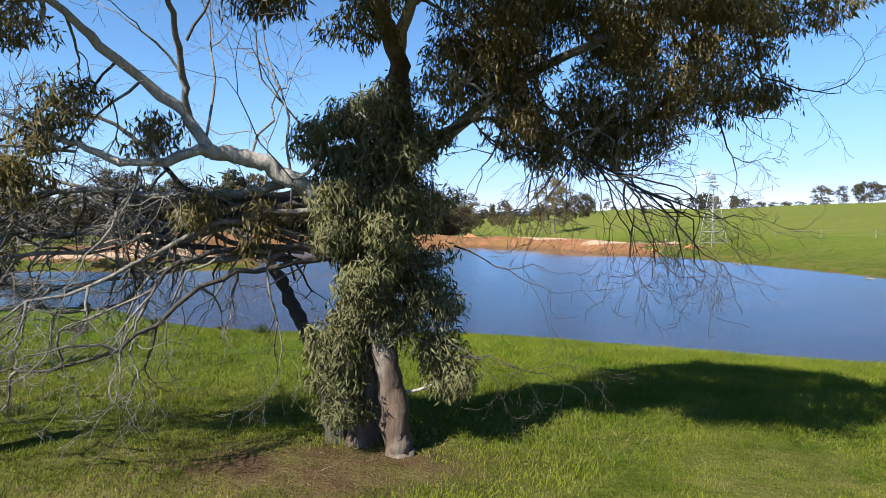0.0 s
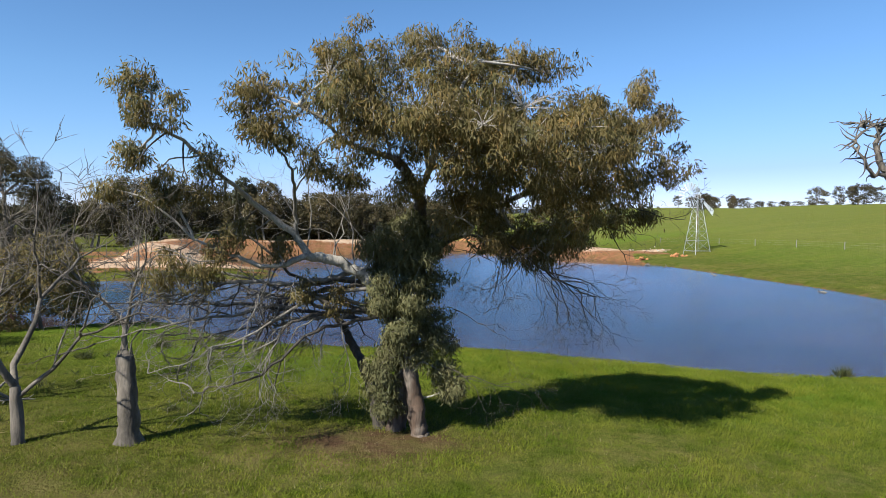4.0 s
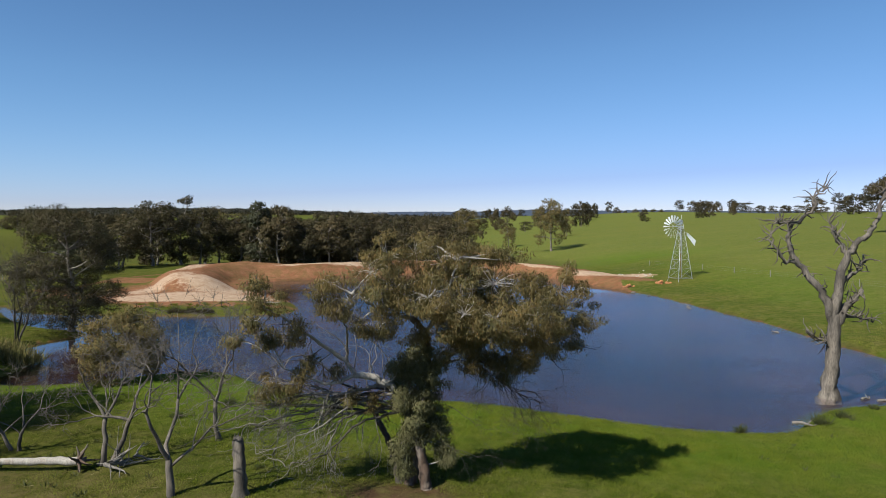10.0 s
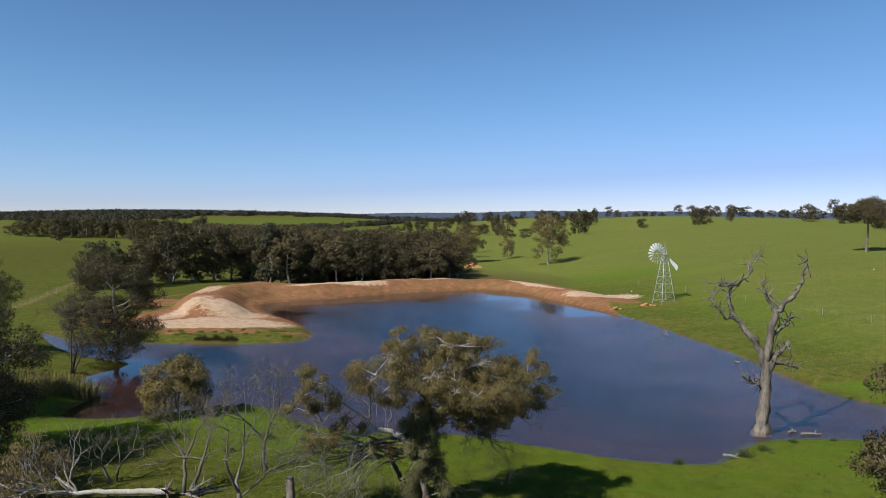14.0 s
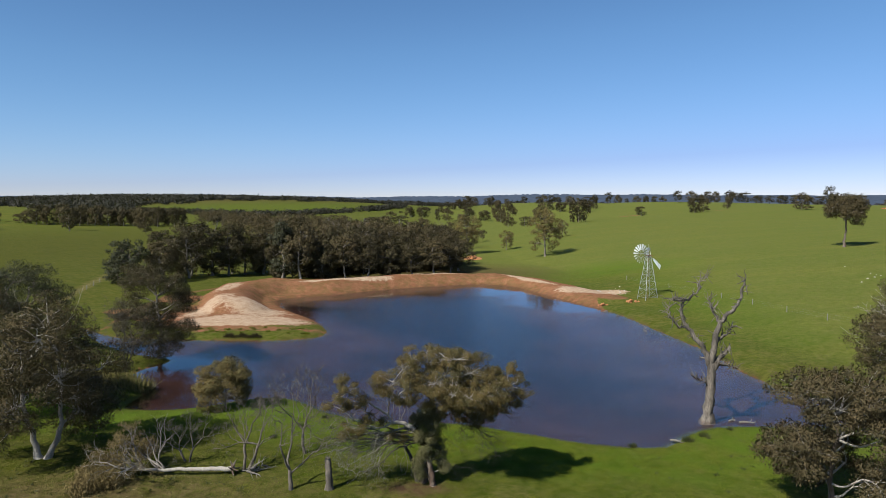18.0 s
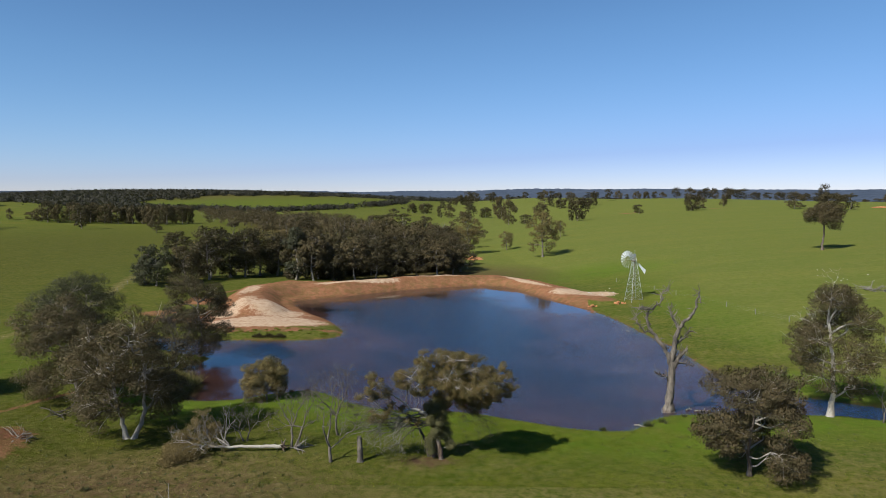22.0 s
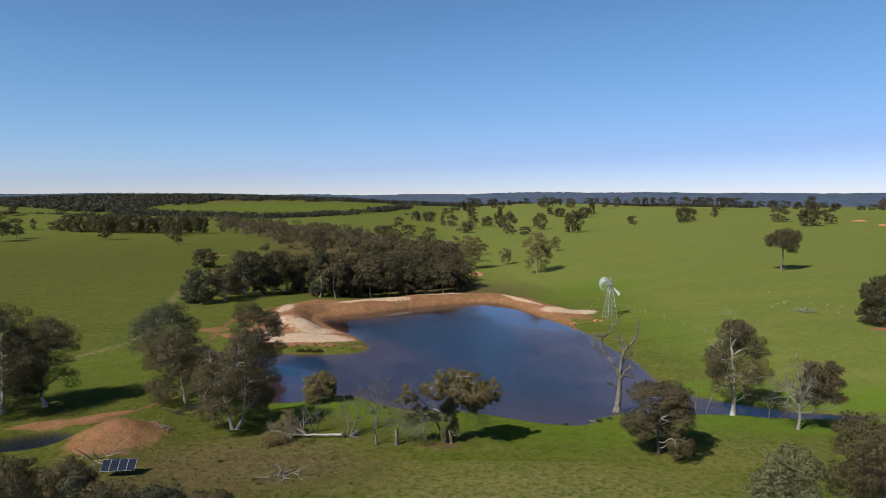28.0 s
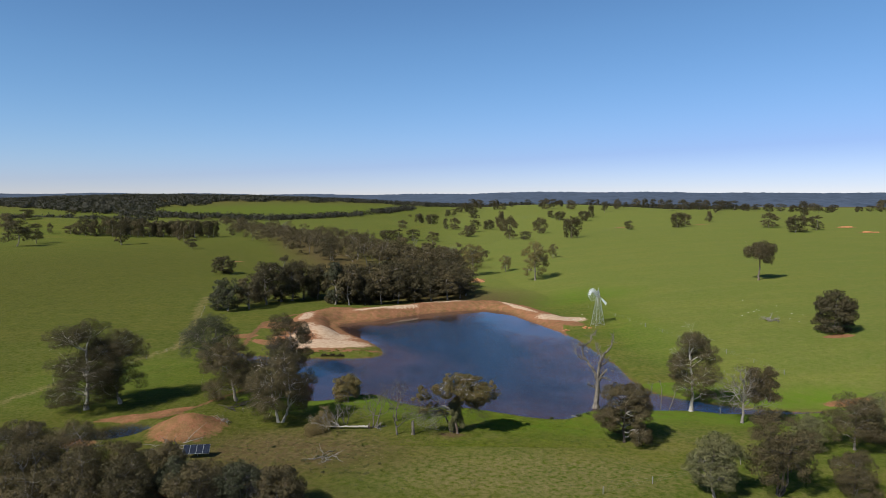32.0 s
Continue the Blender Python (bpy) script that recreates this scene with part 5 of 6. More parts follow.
for i, (tall, wide, mat, kw) in enumerate([(20, 9.0, LEAF_DARK, dict(clear=0.2)), (17.5, 7.9, LEAF_BROWN, dict(clear=0.16, low=True)), (13, 7.5, LEAF_DARK, dict(clear=0.1, low=True)), (15, 8.0, LEAF_BROWN, dict(clear=0.12, low=True)), (21, 7.4, LEAF_DARK, dict(clear=0.14))]):
    t = gum_tree("gum_tree", np.random.default_rng(120 + i), tall, wide, leaf=(0.9, 0.58), count=2100, clumps=48, lobes=11, tuft=0.21, twiggy=False, limbed=False, foliage=mat, bark=BARK_GREY, sides=4, group="gums on the far paddock", label="dark gum in the far paddock", **kw)
    stand(t, *[(-391.9, 487.3), (-273.8, 535.8), (-293.6, 774.6), (-406.3, 580.3), (-306.9, 477.6)][i])
    FAR.append((t, tall, wide))
rng = np.random.default_rng(7)


def place_trees(rows, label, group, choose=None):
    for x, y, tall, wide in rows:
        t, bt, bw = PATTERNS[choose[int(rng.integers(0, len(choose)))]] if y < 330 else FAR[int(rng.integers(0, 5))]
        tagged(put_copy(t, x, y, tall * 1.04, bt, wide * 1.05, bw, rng.uniform(0, 6.28)), label, "tree", group)


place_trees([(26.8, 266.2, 9.3, 3.8), (38.8, 224.1, 19.4, 7.1), (59.8, 307.3, 9.0, 3.2)], "ragged gum standing in the green paddock", "gums on the paddocks", (5, 7))
place_trees([(-132.3, 255.7, 10.3, 7.0)], "round dark gum alone in the green paddock", "gums on the paddocks", (6,))
place_trees([(-24.7, 523.7, 9.8, 7.1), (-73.4, 554.1, 10.9, 8.0), (-61.1, 551.4, 11.4, 6.3), (-45.1, 534.6, 12.2, 7.8), (-75.7, 775.3, 11.5, 7.7), (-100.2, 1253.3, 4.7, 4.7), (-60.8, 925.0, 16.1, 8.1), (-39.6, 867.9, 16.1, 10.2), (-15.2, 726.4, 15.9, 4.3), (-4.4, 736.5, 15.3, 8.0), (-21.7, 1226.8, 15.1, 8.1),
             (-9.2, 1269.0, 14.4, 8.4), (11.6, 608.2, 12.4, 9.9), (19.9, 690.2, 15.2, 8.3), (39.6, 727.6, 13.0, 8.0), (30.7, 1104.4, 16.8, 11.6), (53.4, 706.7, 25.4, 7.8), (56.8, 696.4, 14.6, 6.3), (52.0, 544.1, 23.1, 7.9), (61.4, 495.0, 8.4, 6.8), (88.9, 600.7, 18.5, 8.0), (98.4, 459.7, 19.3, 8.4)],
            "dark gum standing in the green paddock", "gums on the paddocks")
place_trees([(87.7, 1540.9, 18.7, 11.5), (90.1, 1414.5, 25.2, 8.0), (103.6, 1399.6, 14.5, 10.5), (131.4, 1483.8, 13.9, 8.3), (4.3, 1367.1, 16.7, 10.3), (17.2, 1383.0, 23.3, 10.4), (34.8, 1416.7, 29.2, 13.3), (52.4, 1510.4, 23.9, 12.7), (33.1, 1290.6, 24.3, 12.2), (168.2, 1468.2, 17.9, 9.6), (189.4, 1358.9, 20.6, 10.3),
             (196.0, 1333.8, 24.0, 11.4), (212.7, 1345.6, 23.0, 10.2), (240.1, 1424.4, 16.2, 9.4), (133.5, 825.3, 11.4, 6.5), (137.4, 774.1, 13.1, 7.7), (246.8, 1311.7, 21.3, 12.5), (162.6, 733.1, 14.1, 7.4), (179.8, 774.6, 18.7, 4.7), (334, 1551, 15.5, 14.7), (351.5, 1537.8, 16.1, 7.3), (214.3, 847.1, 17.0, 5.9)],
            "dark gum on the long crest of the green hill", "gums on the hill crest")
place_trees([(346.7, 1311.0, 24.1, 8.9), (375.3, 1351.2, 15.7, 6.6), (445, 1520, 22.8, 10.3), (459, 1494, 23.9, 8.7), (475, 1476, 23.8, 10.1), (500, 1500, 23.5, 10.3), (305.9, 838.3, 16.4, 6.9), (340.2, 883.7, 15.5, 9.1), (361, 901, 12.1, 4.7), (363, 879, 16.0, 8.2), (379, 895, 16.3, 7.4),
             (349.6, 782.0, 17.4, 5.8), (396, 875, 16.1, 9.2), (412, 873, 15.7, 10.2), (169.1, 538.5, 9.2, 5.8), (206.2, 510.6, 15.2, 6.7), (217.9, 521.4, 12.6, 5.7), (262.0, 577.7, 12.0, 4.1), (260.8, 445.2, 12.7, 7.9), (253.5, 388.3, 13.4, 8.2), (277.9, 404.8, 11.6, 6.0), (370.2, 598.4, 20.7, 6.2)],
            "dark gum on the crest of the green hill", "gums on the hill crest")
place_trees([(427, 868, 11.6, 7.4), (444, 869, 11.2, 7.5), (461, 868, 12.7, 8.4), (478, 866, 12.5, 8.2), (494, 862, 11.4, 7.0), (512, 868, 12, 8), (530, 860, 11, 8), (548, 862, 10.5, 7.2), (951, 1648, 21.8, 15.7), (980, 1606, 18.9, 12.1), (1003, 1537, 15.1, 10.1), (1031, 1538, 16.9, 10.2), (1065, 1548, 32.6, 17.2)],
            "dark gum in a belt beyond the hill crest", "gums on the hill crest")
place_trees([(-387.2, 454.1, 23.6, 13.6), (-494.3, 594.7, 18.6, 9.7), (-517.9, 659.1, 12.8, 10.4), (-436.5, 578.1, 11.3, 3.5), (-418.6, 584.6, 9.1, 7.0), (-773.0, 1170.1, 16.9, 11.7), (-221.2, 427.5, 9.0, 6.0), (-293.8, 627.3, 10.3, 3.1), (-334.5, 768.4, 5.7, 4.9), (-256.7, 626.3, 8.7, 3.7), (-89.5, 344.7, 16.6, 6.7)],
            "dark gum standing in the far paddock", "gums on the far paddock")
place_trees([(-398 + 4.6 * i + rng.normal() * 3, 574 + 12 * (i % 3) + rng.normal() * 4, rng.uniform(16, 20), 7.0) for i in range(30)], "dark gum in a long row across the far paddock", "gums on the far paddock")
# the wood along the creek behind the dam
place_trees([(-80.1, 139.4, 9.9, 4.4), (-91.3, 138.3, 6.9, 4.0), (-62.6, 178.6, 13.1, 5.3), (-83.0, 147.0, 11.0, 5.0), (-70.0, 165.0, 16.0, 6.4), (-79.5, 159.0, 14.5, 6.0), (-61.0, 172.0, 15.0, 6.0), (-72.0, 174.0, 16.0, 6.5), (-43.5, 150.0, 15.5, 5.2), (-37.8, 153.6, 12.0, 5.2), (-25.2, 160.9, 13.4, 5.4),
             (-11.8, 166.9, 10.5, 5.4), (-4.9, 170.2, 12.2, 5.8), (0.3, 175.5, 8.5, 4.6), (-50.5, 158.0, 17.0, 5.6), (-44.0, 160.0, 16.0, 5.6)], "dense gum at the edge of the creek wood", "creek wood", (1, 3, 4, 5, 6))
wood_rows = []
for i in range(44):
    x = -47 + 48 * (i % 11) / 10 + rng.normal() * 1.6
    wood_rows.append((x, 184 + 0.42 * x + 8 * (i // 11) + rng.normal() * 2.0, rng.uniform(9.5, 15.5), rng.uniform(4.6, 6.8)))
creek = curve([(-4, 282, 0), (-38, 326, 0), (-72, 385, 0), (-118, 475, 0), (-176, 585, 0), (-250, 700, 0), (-390, 985, 0)], 400)
for i in range(250):
    k = rng.uniform(0, 1) ** 1.1
    c = creek[int(k * 395)]
    wood_rows.append((c[0] + rng.normal() * (13 + 12 * k), c[1] + rng.normal() * (16 + 14 * k), rng.uniform(9, 15) + 3 * k, rng.uniform(4.5, 7.0) + 3 * k))
place_trees([w for w in wood_rows if w[1] < 245], "gum in the dense wood along the creek", "creek wood", (1, 3, 3, 5, 6, 6))


def creek_wood(rows):
    """The wood's far part, where one crown runs into the next."""
    r = np.random.default_rng(19)
    places, outs, bare = [], [], Wood()
    for x, y, tall, wide in rows:
        z = height(x, y)
        for _ in range(11):
            d = r.normal(size=3)
            d[2] = abs(d[2]) * 0.9 - 0.25
            d /= np.linalg.norm(d)
            c = np.array([x, y, z + tall * 0.45]) + d * [wide * 0.8, wide * 0.8, tall * 0.45]
            p, o = tuft_of_leaves(c, wide * r.uniform(0.22, 0.36), 60, r)
            places.append(p)
            outs.append(o + 0.4 * d)
        if r.uniform() < 0.4:
            grow(bare, r, (x + r.normal() * 2, y + r.normal() * 2, z), (r.normal() * 0.2, r.normal() * 0.2, 1.0), tall * 0.42, 0.22, 3, [], 0.5, 0.1, 0.2, (2, 3), 0.7, 4, 0.05)
    tagged(part("wood", leaves(np.concatenate(places), 0.8, 0.5, r, 0.3, None, np.concatenate(outs), True), LEAF_BROWN, None), "brown-olive gum wood winding along the creek", "woodland", kind="stuff")
    tagged(part("dead_wood", bare.shape(), BARK_DEAD, None), "bare grey dead trees among the gums of the creek", "dead trees", kind="stuff")


creek_wood([w for w in wood_rows if w[1] >= 245])


def far_woods():
    """Woods too far off to count: ragged crowns on the distant rises, with one open field among them."""
    r = np.random.default_rng(9)
    field = np.array([(-680, 1330), (-770, 1520), (-800, 1650), (-720, 1690), (-715, 1860), (-510, 1790), (-210, 1960), (-165, 1600), (-330, 1400), (-500, 1290)], float)
    n = 9000
    x, y = r.uniform(-3000, 900, n), r.uniform(1340, 2560, n)
    thin = np.where(x > -250, 0.35, np.where((x > -620) & (y < 2100), 0.45, 1.0))
    k = ~inside(x, y, field) & (y > 1350 + 0.78 * np.maximum(0, -845 - x)) & ((x < -700) | (y > 1750)) & (r.uniform(0, 1, n) < thin)
    crowns = [(a, b, r.uniform(10, 15), r.uniform(9, 16)) for a, b in zip(x[k], y[k])]
    belt = curve([(-760, 1330, 0), (-640, 1250, 0), (-480, 1175, 0), (-330, 1200, 0), (-200, 1400, 0), (-120, 1600, 0)], 300)
    for _ in range(330):
        c = belt[int(r.integers(0, 300))]
        crowns.append((c[0] + r.normal() * 14, c[1] + r.normal() * 30, r.uniform(9, 14), r.uniform(7, 11)))
    for _ in range(70):
        crowns.append((r.uniform(-850, -560), 1060 + r.normal() * 16, r.uniform(8, 12), r.uniform(6, 9)))
    c = np.array(crowns)
    base = ground(c[:, 0], c[:, 1])
    places, outs, size = [], [], []
    for (x, y, tall, wide), z in zip(c, base):
        n = 56 if y < 2000 else 34
        p = spray((0, 0, 0), 1.0, n, r, 1.0)
        places.append(np.array([x, y, z + tall * 0.48]) + p * [wide, wide, tall * 0.48])
        outs.append(p + [0, 0, 0.3])
        size += [wide * 0.36] * n
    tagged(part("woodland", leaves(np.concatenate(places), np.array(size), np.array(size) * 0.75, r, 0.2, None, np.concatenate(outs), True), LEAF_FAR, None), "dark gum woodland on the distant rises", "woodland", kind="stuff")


def far_ridge():
    """The closed canopy of the farthest ridges, uneven at crown size; distance haze is in its colour."""
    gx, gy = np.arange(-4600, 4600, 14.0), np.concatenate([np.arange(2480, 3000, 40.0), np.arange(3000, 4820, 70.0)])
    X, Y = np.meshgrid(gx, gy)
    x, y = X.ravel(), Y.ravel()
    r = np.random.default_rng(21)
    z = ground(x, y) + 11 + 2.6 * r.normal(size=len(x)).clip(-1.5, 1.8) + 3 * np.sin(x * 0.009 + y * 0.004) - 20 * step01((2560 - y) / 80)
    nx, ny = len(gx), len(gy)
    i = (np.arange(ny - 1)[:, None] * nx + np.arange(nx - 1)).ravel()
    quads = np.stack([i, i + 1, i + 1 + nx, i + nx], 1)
    tagged(part("backdrop", (np.stack([x, y, z], 1), quads, np.full(len(quads), 4)), RIDGE_HAZE, None), "hazy blue wooded ridge along the horizon", "backdrop", kind="structure")


far_woods()
far_ridge()

# ---- things ----
def box(bm, lo, hi, m=None):
    """An upright box from its two corners, with softened edges."""
    made = bmesh.ops.create_cube(bm, size=1.0)["verts"]
    c = [(a + b) / 2 for a, b in zip(lo, hi)]
    s = [b - a for a, b in zip(lo, hi)]
    for v in made:
        v.co = Vector((c[0] + v.co.x * s[0], c[1] + v.co.y * s[1], c[2] + v.co.z * s[2]))
        if m is not None:
            v.co = m @ v.co
    return made


def bar(a, b, r, sides=5):
    w = Wood()
    w.tube([a, b], [r, r], sides)
    return w.shape()


def windmill():
    """A farm windmill: a lattice tower, a vaned wheel and a tail."""
    mill = thing("windmill", pose(45.3, 108.3, height(45.3, 108.3), 0, 0, 18) @ Matrix.Scale(1.07, 4), "tall galvanised farm windmill on a lattice tower", "windmill")
    top, foot, head = 10.2, 1.5, 0.22

    def at(c, z):
        k = foot + (head - foot) * z / top
        return np.array([(-1, 1, 1, -1)[c % 4] * k, (-1, -1, 1, 1)[c % 4] * k, z])
    for c in range(4):
        part("leg", bar(at(c, -0.3), at(c, top), 0.05), STEEL, mill)
    levels = [0.4, 2.1, 3.7, 5.1, 6.4, 7.6, 8.7, 9.7]
    for i, z in enumerate(levels):
        for c in range(4):
            part("girt", bar(at(c, z), at(c + 1, z), 0.028, 4), STEEL, mill)
            if i + 1 < len(levels):
                part("brace", bar(at(c, z), at(c + 1, levels[i + 1]), 0.018, 4), STEEL, mill)
                part("brace", bar(at(c + 1, z), at(c, levels[i + 1]), 0.018, 4), STEEL, mill)
    bm = bmesh.new()
    box(bm, (-0.7, -0.7, 9.22), (0.7, 0.7, 9.28))
    part("platform", bm, RUST, mill)
    bm = bmesh.new()
    box(bm, (-0.28, -0.24, 10.2), (0.28, 0.24, 10.85))
    bmesh.ops.bevel(bm, geom=bm.edges[:], offset=0.06, segments=2, affect="EDGES")
    part("gearbox", bm, STEEL, mill)
    part("pump_rod", bar((0, 0, 0), (0, 0, 10.3), 0.03), RUST, mill)
    part("mast", bar((0, 0, 10.8), (0.05, 0, 11.7), 0.035), STEEL, mill)
    face = Vector((-0.963, -0.27, 0.04)).normalized()
    side = Vector((0, 0, 1)).cross(face).normalized()
    up = face.cross(side)
    hub = Vector((0, 0, 9.6)) + face * 2.3
    part("shaft", bar((0, 0, 9.75), hub, 0.06), STEEL, mill)
    for r in (0.80, 1.62):
        w = Wood()
        ring = [hub + (side * math.cos(a) + up * math.sin(a)) * r for a in np.linspace(0, 2 * math.pi, 33)]
        w.tube(ring, np.full(33, 0.022), 4)
        part("rim", w.shape(), STEEL, mill)
    for k in range(6):
        a = k * math.pi / 3
        part("spoke", bar(hub, hub + (side * math.cos(a) + up * math.sin(a)) * 1.62, 0.024), STEEL, mill)
    for k in range(18):
        a = k * 2 * math.pi / 18
        ray, cross = side * math.cos(a) + up * math.sin(a), up * math.cos(a) - side * math.sin(a)
        bm = bmesh.new()
        rows = []
        for t, wide in ((0.78, 0.045), (1.3, 0.085), (2.02, 0.13)):
            rows.append([bm.verts.new(hub + ray * t + cross * (wide * s) + face * (0.10 * s + 0.03 * (1 - s * s))) for s in (-1, 0, 1)])
        for p, q in zip(rows, rows[1:]):
            for i in range(2):
                bm.faces.new((p[i], p[i + 1], q[i + 1], q[i]))
        bmesh.ops.solidify(bm, geom=bm.faces[:], thickness=0.012)
        part("blade", bm, BLADE, mill)
    tail = Vector((0.62, -0.40, -0.55)).normalized()
    part("tail_arm", bar((0, 0, 9.2), tuple(Vector((0, 0, 9.2)) + tail * 2.0), 0.035), STEEL, mill)
    bm = bmesh.new()
    base = Vector((0, 0, 9.2))
    pts = [base + tail * 1.2 + Vector((0, 0, 0.25)), base + tail * 1.2 - Vector((0, 0, 0.35)), base + tail * 2.9 - Vector((0, 0, 1.25)), base + tail * 3.2 - Vector((0, 0, 0.1))]
    bm.faces.new([bm.verts.new(p) for p in pts])
    bmesh.ops.solidify(bm, geom=bm.faces[:], thickness=0.02)
    part("tail_vane", bm, BLADE, mill)
    return mill


windmill()


def stump():
    rng = np.random.default_rng(91)
    ob = thing("tree_stump", pose(-8.7, 10.1, height(-8.7, 10.1)), "tall grey weathered stump with a hollow broken top", "stump")
    w = Wood()
    path = curve([(0, 0, -0.15), (0.02, 0, 0.5), (-0.03, 0.03, 1.4), (-0.1, 0.1, 2.35)], 16, rng, 0.01)
    rad = np.linspace(0.30, 0.23, 16)
    rad[:4] *= (1.75, 1.4, 1.18, 1.05)
    w.tube(path, rad, 16, 0.07, rng)
    smooth(part("trunk", w.shape(), BARK_SNAG, ob))
    for k in range(7):
        a = k * 0.9 + rng.normal() * 0.1
        w = Wood()
        c = np.array([-0.1 + 0.17 * math.cos(a), 0.1 + 0.17 * math.sin(a), 2.15])
        w.tube([c, c + [0, 0, 0.15], c + [0.02, 0, rng.uniform(0.25, 0.5)]], [0.07, 0.05, 0.012], 5)
        part("splinter", w.shape(), BARK_SNAG, ob)
    return ob


stump()


def fallen_gum():
    rng = np.random.default_rng(92)
    z = height(-20, 12.2)
    ob = thing("fallen_tree", pose(-17.1, 12.6, z), "fallen white gum trunk with a tangle of dry branches", "fallen tree")
    w = Wood()
    path = curve([(0, 0, 0.35), (-2.5, -0.25, 0.42), (-5, -0.7, 0.55), (-7.6, -1.3, 0.8)], 20, rng, 0.02)
    w.tube(path, np.linspace(0.20, 0.10, 20), 12, 0.05, rng)
    smooth(part("trunk", w.shape(), BARK_WHITE, ob))
    for k in range(16):
        w, tips = Wood(), []
        a = rng.uniform(-0.6, 1.0)
        start = path[rng.integers(13, 20)]
        grow(w, rng, start, (-math.cos(a), math.sin(a) * rng.choice((-1, 1)), rng.uniform(-0.05, 1.1) if k < 12 else rng.uniform(1.2, 2.4)), rng.uniform(1.0, 2.1), 0.08, 3, tips, 0.6, 0.06, 0.22, (2, 3), 0.7, 7, 0.006)
        smooth(part("branch", w.shape(), BARK_WHITE if k % 3 == 1 else BARK_DEAD, ob))
        at = np.concatenate([spray(t[0], 0.4, 60, rng, 0.8) for t in tips[::2]])
        at = at[at[:, 2] > 0.05]
        if k > 2 and k < 12 and len(at):
            tagged(part("leaf_clump", leaves(at, 0.17, 0.045, rng), LEAF_DRY, ob, "dry brown leaves"), kind="stuff")
    for k, c in enumerate([(-9.2, -3.4, 0.9), (-10.1, -2.7, 1.0), (-8.3, -3.0, 0.7), (-9.8, -4.2, 0.6), (-9.0, -1.4, 1.3), (-7.6, 1.2, 1.6)]):
        at = spray(c, 1.1, 1500, rng, 0.75)
        tagged(part("leaf_clump", leaves(at[at[:, 2] > 0.03], 0.22, 0.07, rng), LEAF_DRY, ob, "dry brown leaves"), kind="stuff")
    # upturned root plate
    for k in range(14):
        w = Wood()
        a = k * 0.45
        v = np.array([rng.uniform(0.2, 0.6), math.cos(a), math.sin(a)])
        pts = [np.array([0.05, 0, 0.4])]
        for _ in range(4):
            v = v + rng.normal(size=3) * 0.3
            pts.append(np.maximum(pts[-1] + v / np.linalg.norm(v) * rng.uniform(0.12, 0.26), [-9, -9, 0.02]))
        w.tube(pts, np.linspace(0.10, 0.02, 5), 6)
        smooth(part("root", w.shape(), BARK_RED, ob, "torn reddish root"))
    return ob


fallen_gum()


def stick_pile(x, y, n, reach, label, seed, mat=BARK_DEAD):
    rng = np.random.default_rng(seed)
    ob = thing("branch_pile", pose(x, y, height(x, y)), label, "branches", "heaps of dead branches")
    for _ in range(n):
        a, w = rng.uniform(0, 6.28), Wood()
        c = np.array([rng.normal() * reach * 0.3, rng.normal() * reach * 0.3, rng.uniform(0.08, 0.5)])
        v = np.array([math.cos(a), math.sin(a), rng.normal() * 0.25])
        pts = [c]
        for _ in range(5):
            v = v + rng.normal(size=3) * 0.25
            q = pts[-1] + v / np.linalg.norm(v) * reach * rng.uniform(0.12, 0.25)
            pts.append(np.array([q[0], q[1], max(q[2], 0.05)]))
        w.tube(pts, np.linspace(rng.uniform(0.05, 0.11), 0.015, 6), 6, 0.06, rng)
        for _ in range(3):
            k = rng.integers(1, 5)
            u = rng.normal(size=3)
            w.tube([pts[k], pts[k] + u * 0.3, pts[k] + u * 0.55 + [0, 0, 0.1]], [0.03, 0.02, 0.008], 4)
        smooth(part("branch", w.shape(), mat, ob))
    return ob


stick_pile(-22.0, -1.2, 11, 3.0, "heap of bleached dead branches on dry grass", 301)
stick_pile(-48.0, 0.8, 16, 4.2, "long heap of dead branches beside the red mound", 302)
stick_pile(-43.5, 12.2, 8, 2.4, "small heap of dead branches on the mound's foot", 303)
stick_pile(-45.0, 22.6, 16, 3.4, "tangle of dark dead branches under a gum", 304, BARK_DARK_SHADE)
stick_pile(94.0, 93.0, 22, 4.0, "pile of bleached dead branches on the hillside", 305)
stick_pile(-15.2, 12.8, 9, 1.6, "broken dead sticks beside the upturned root", 306)


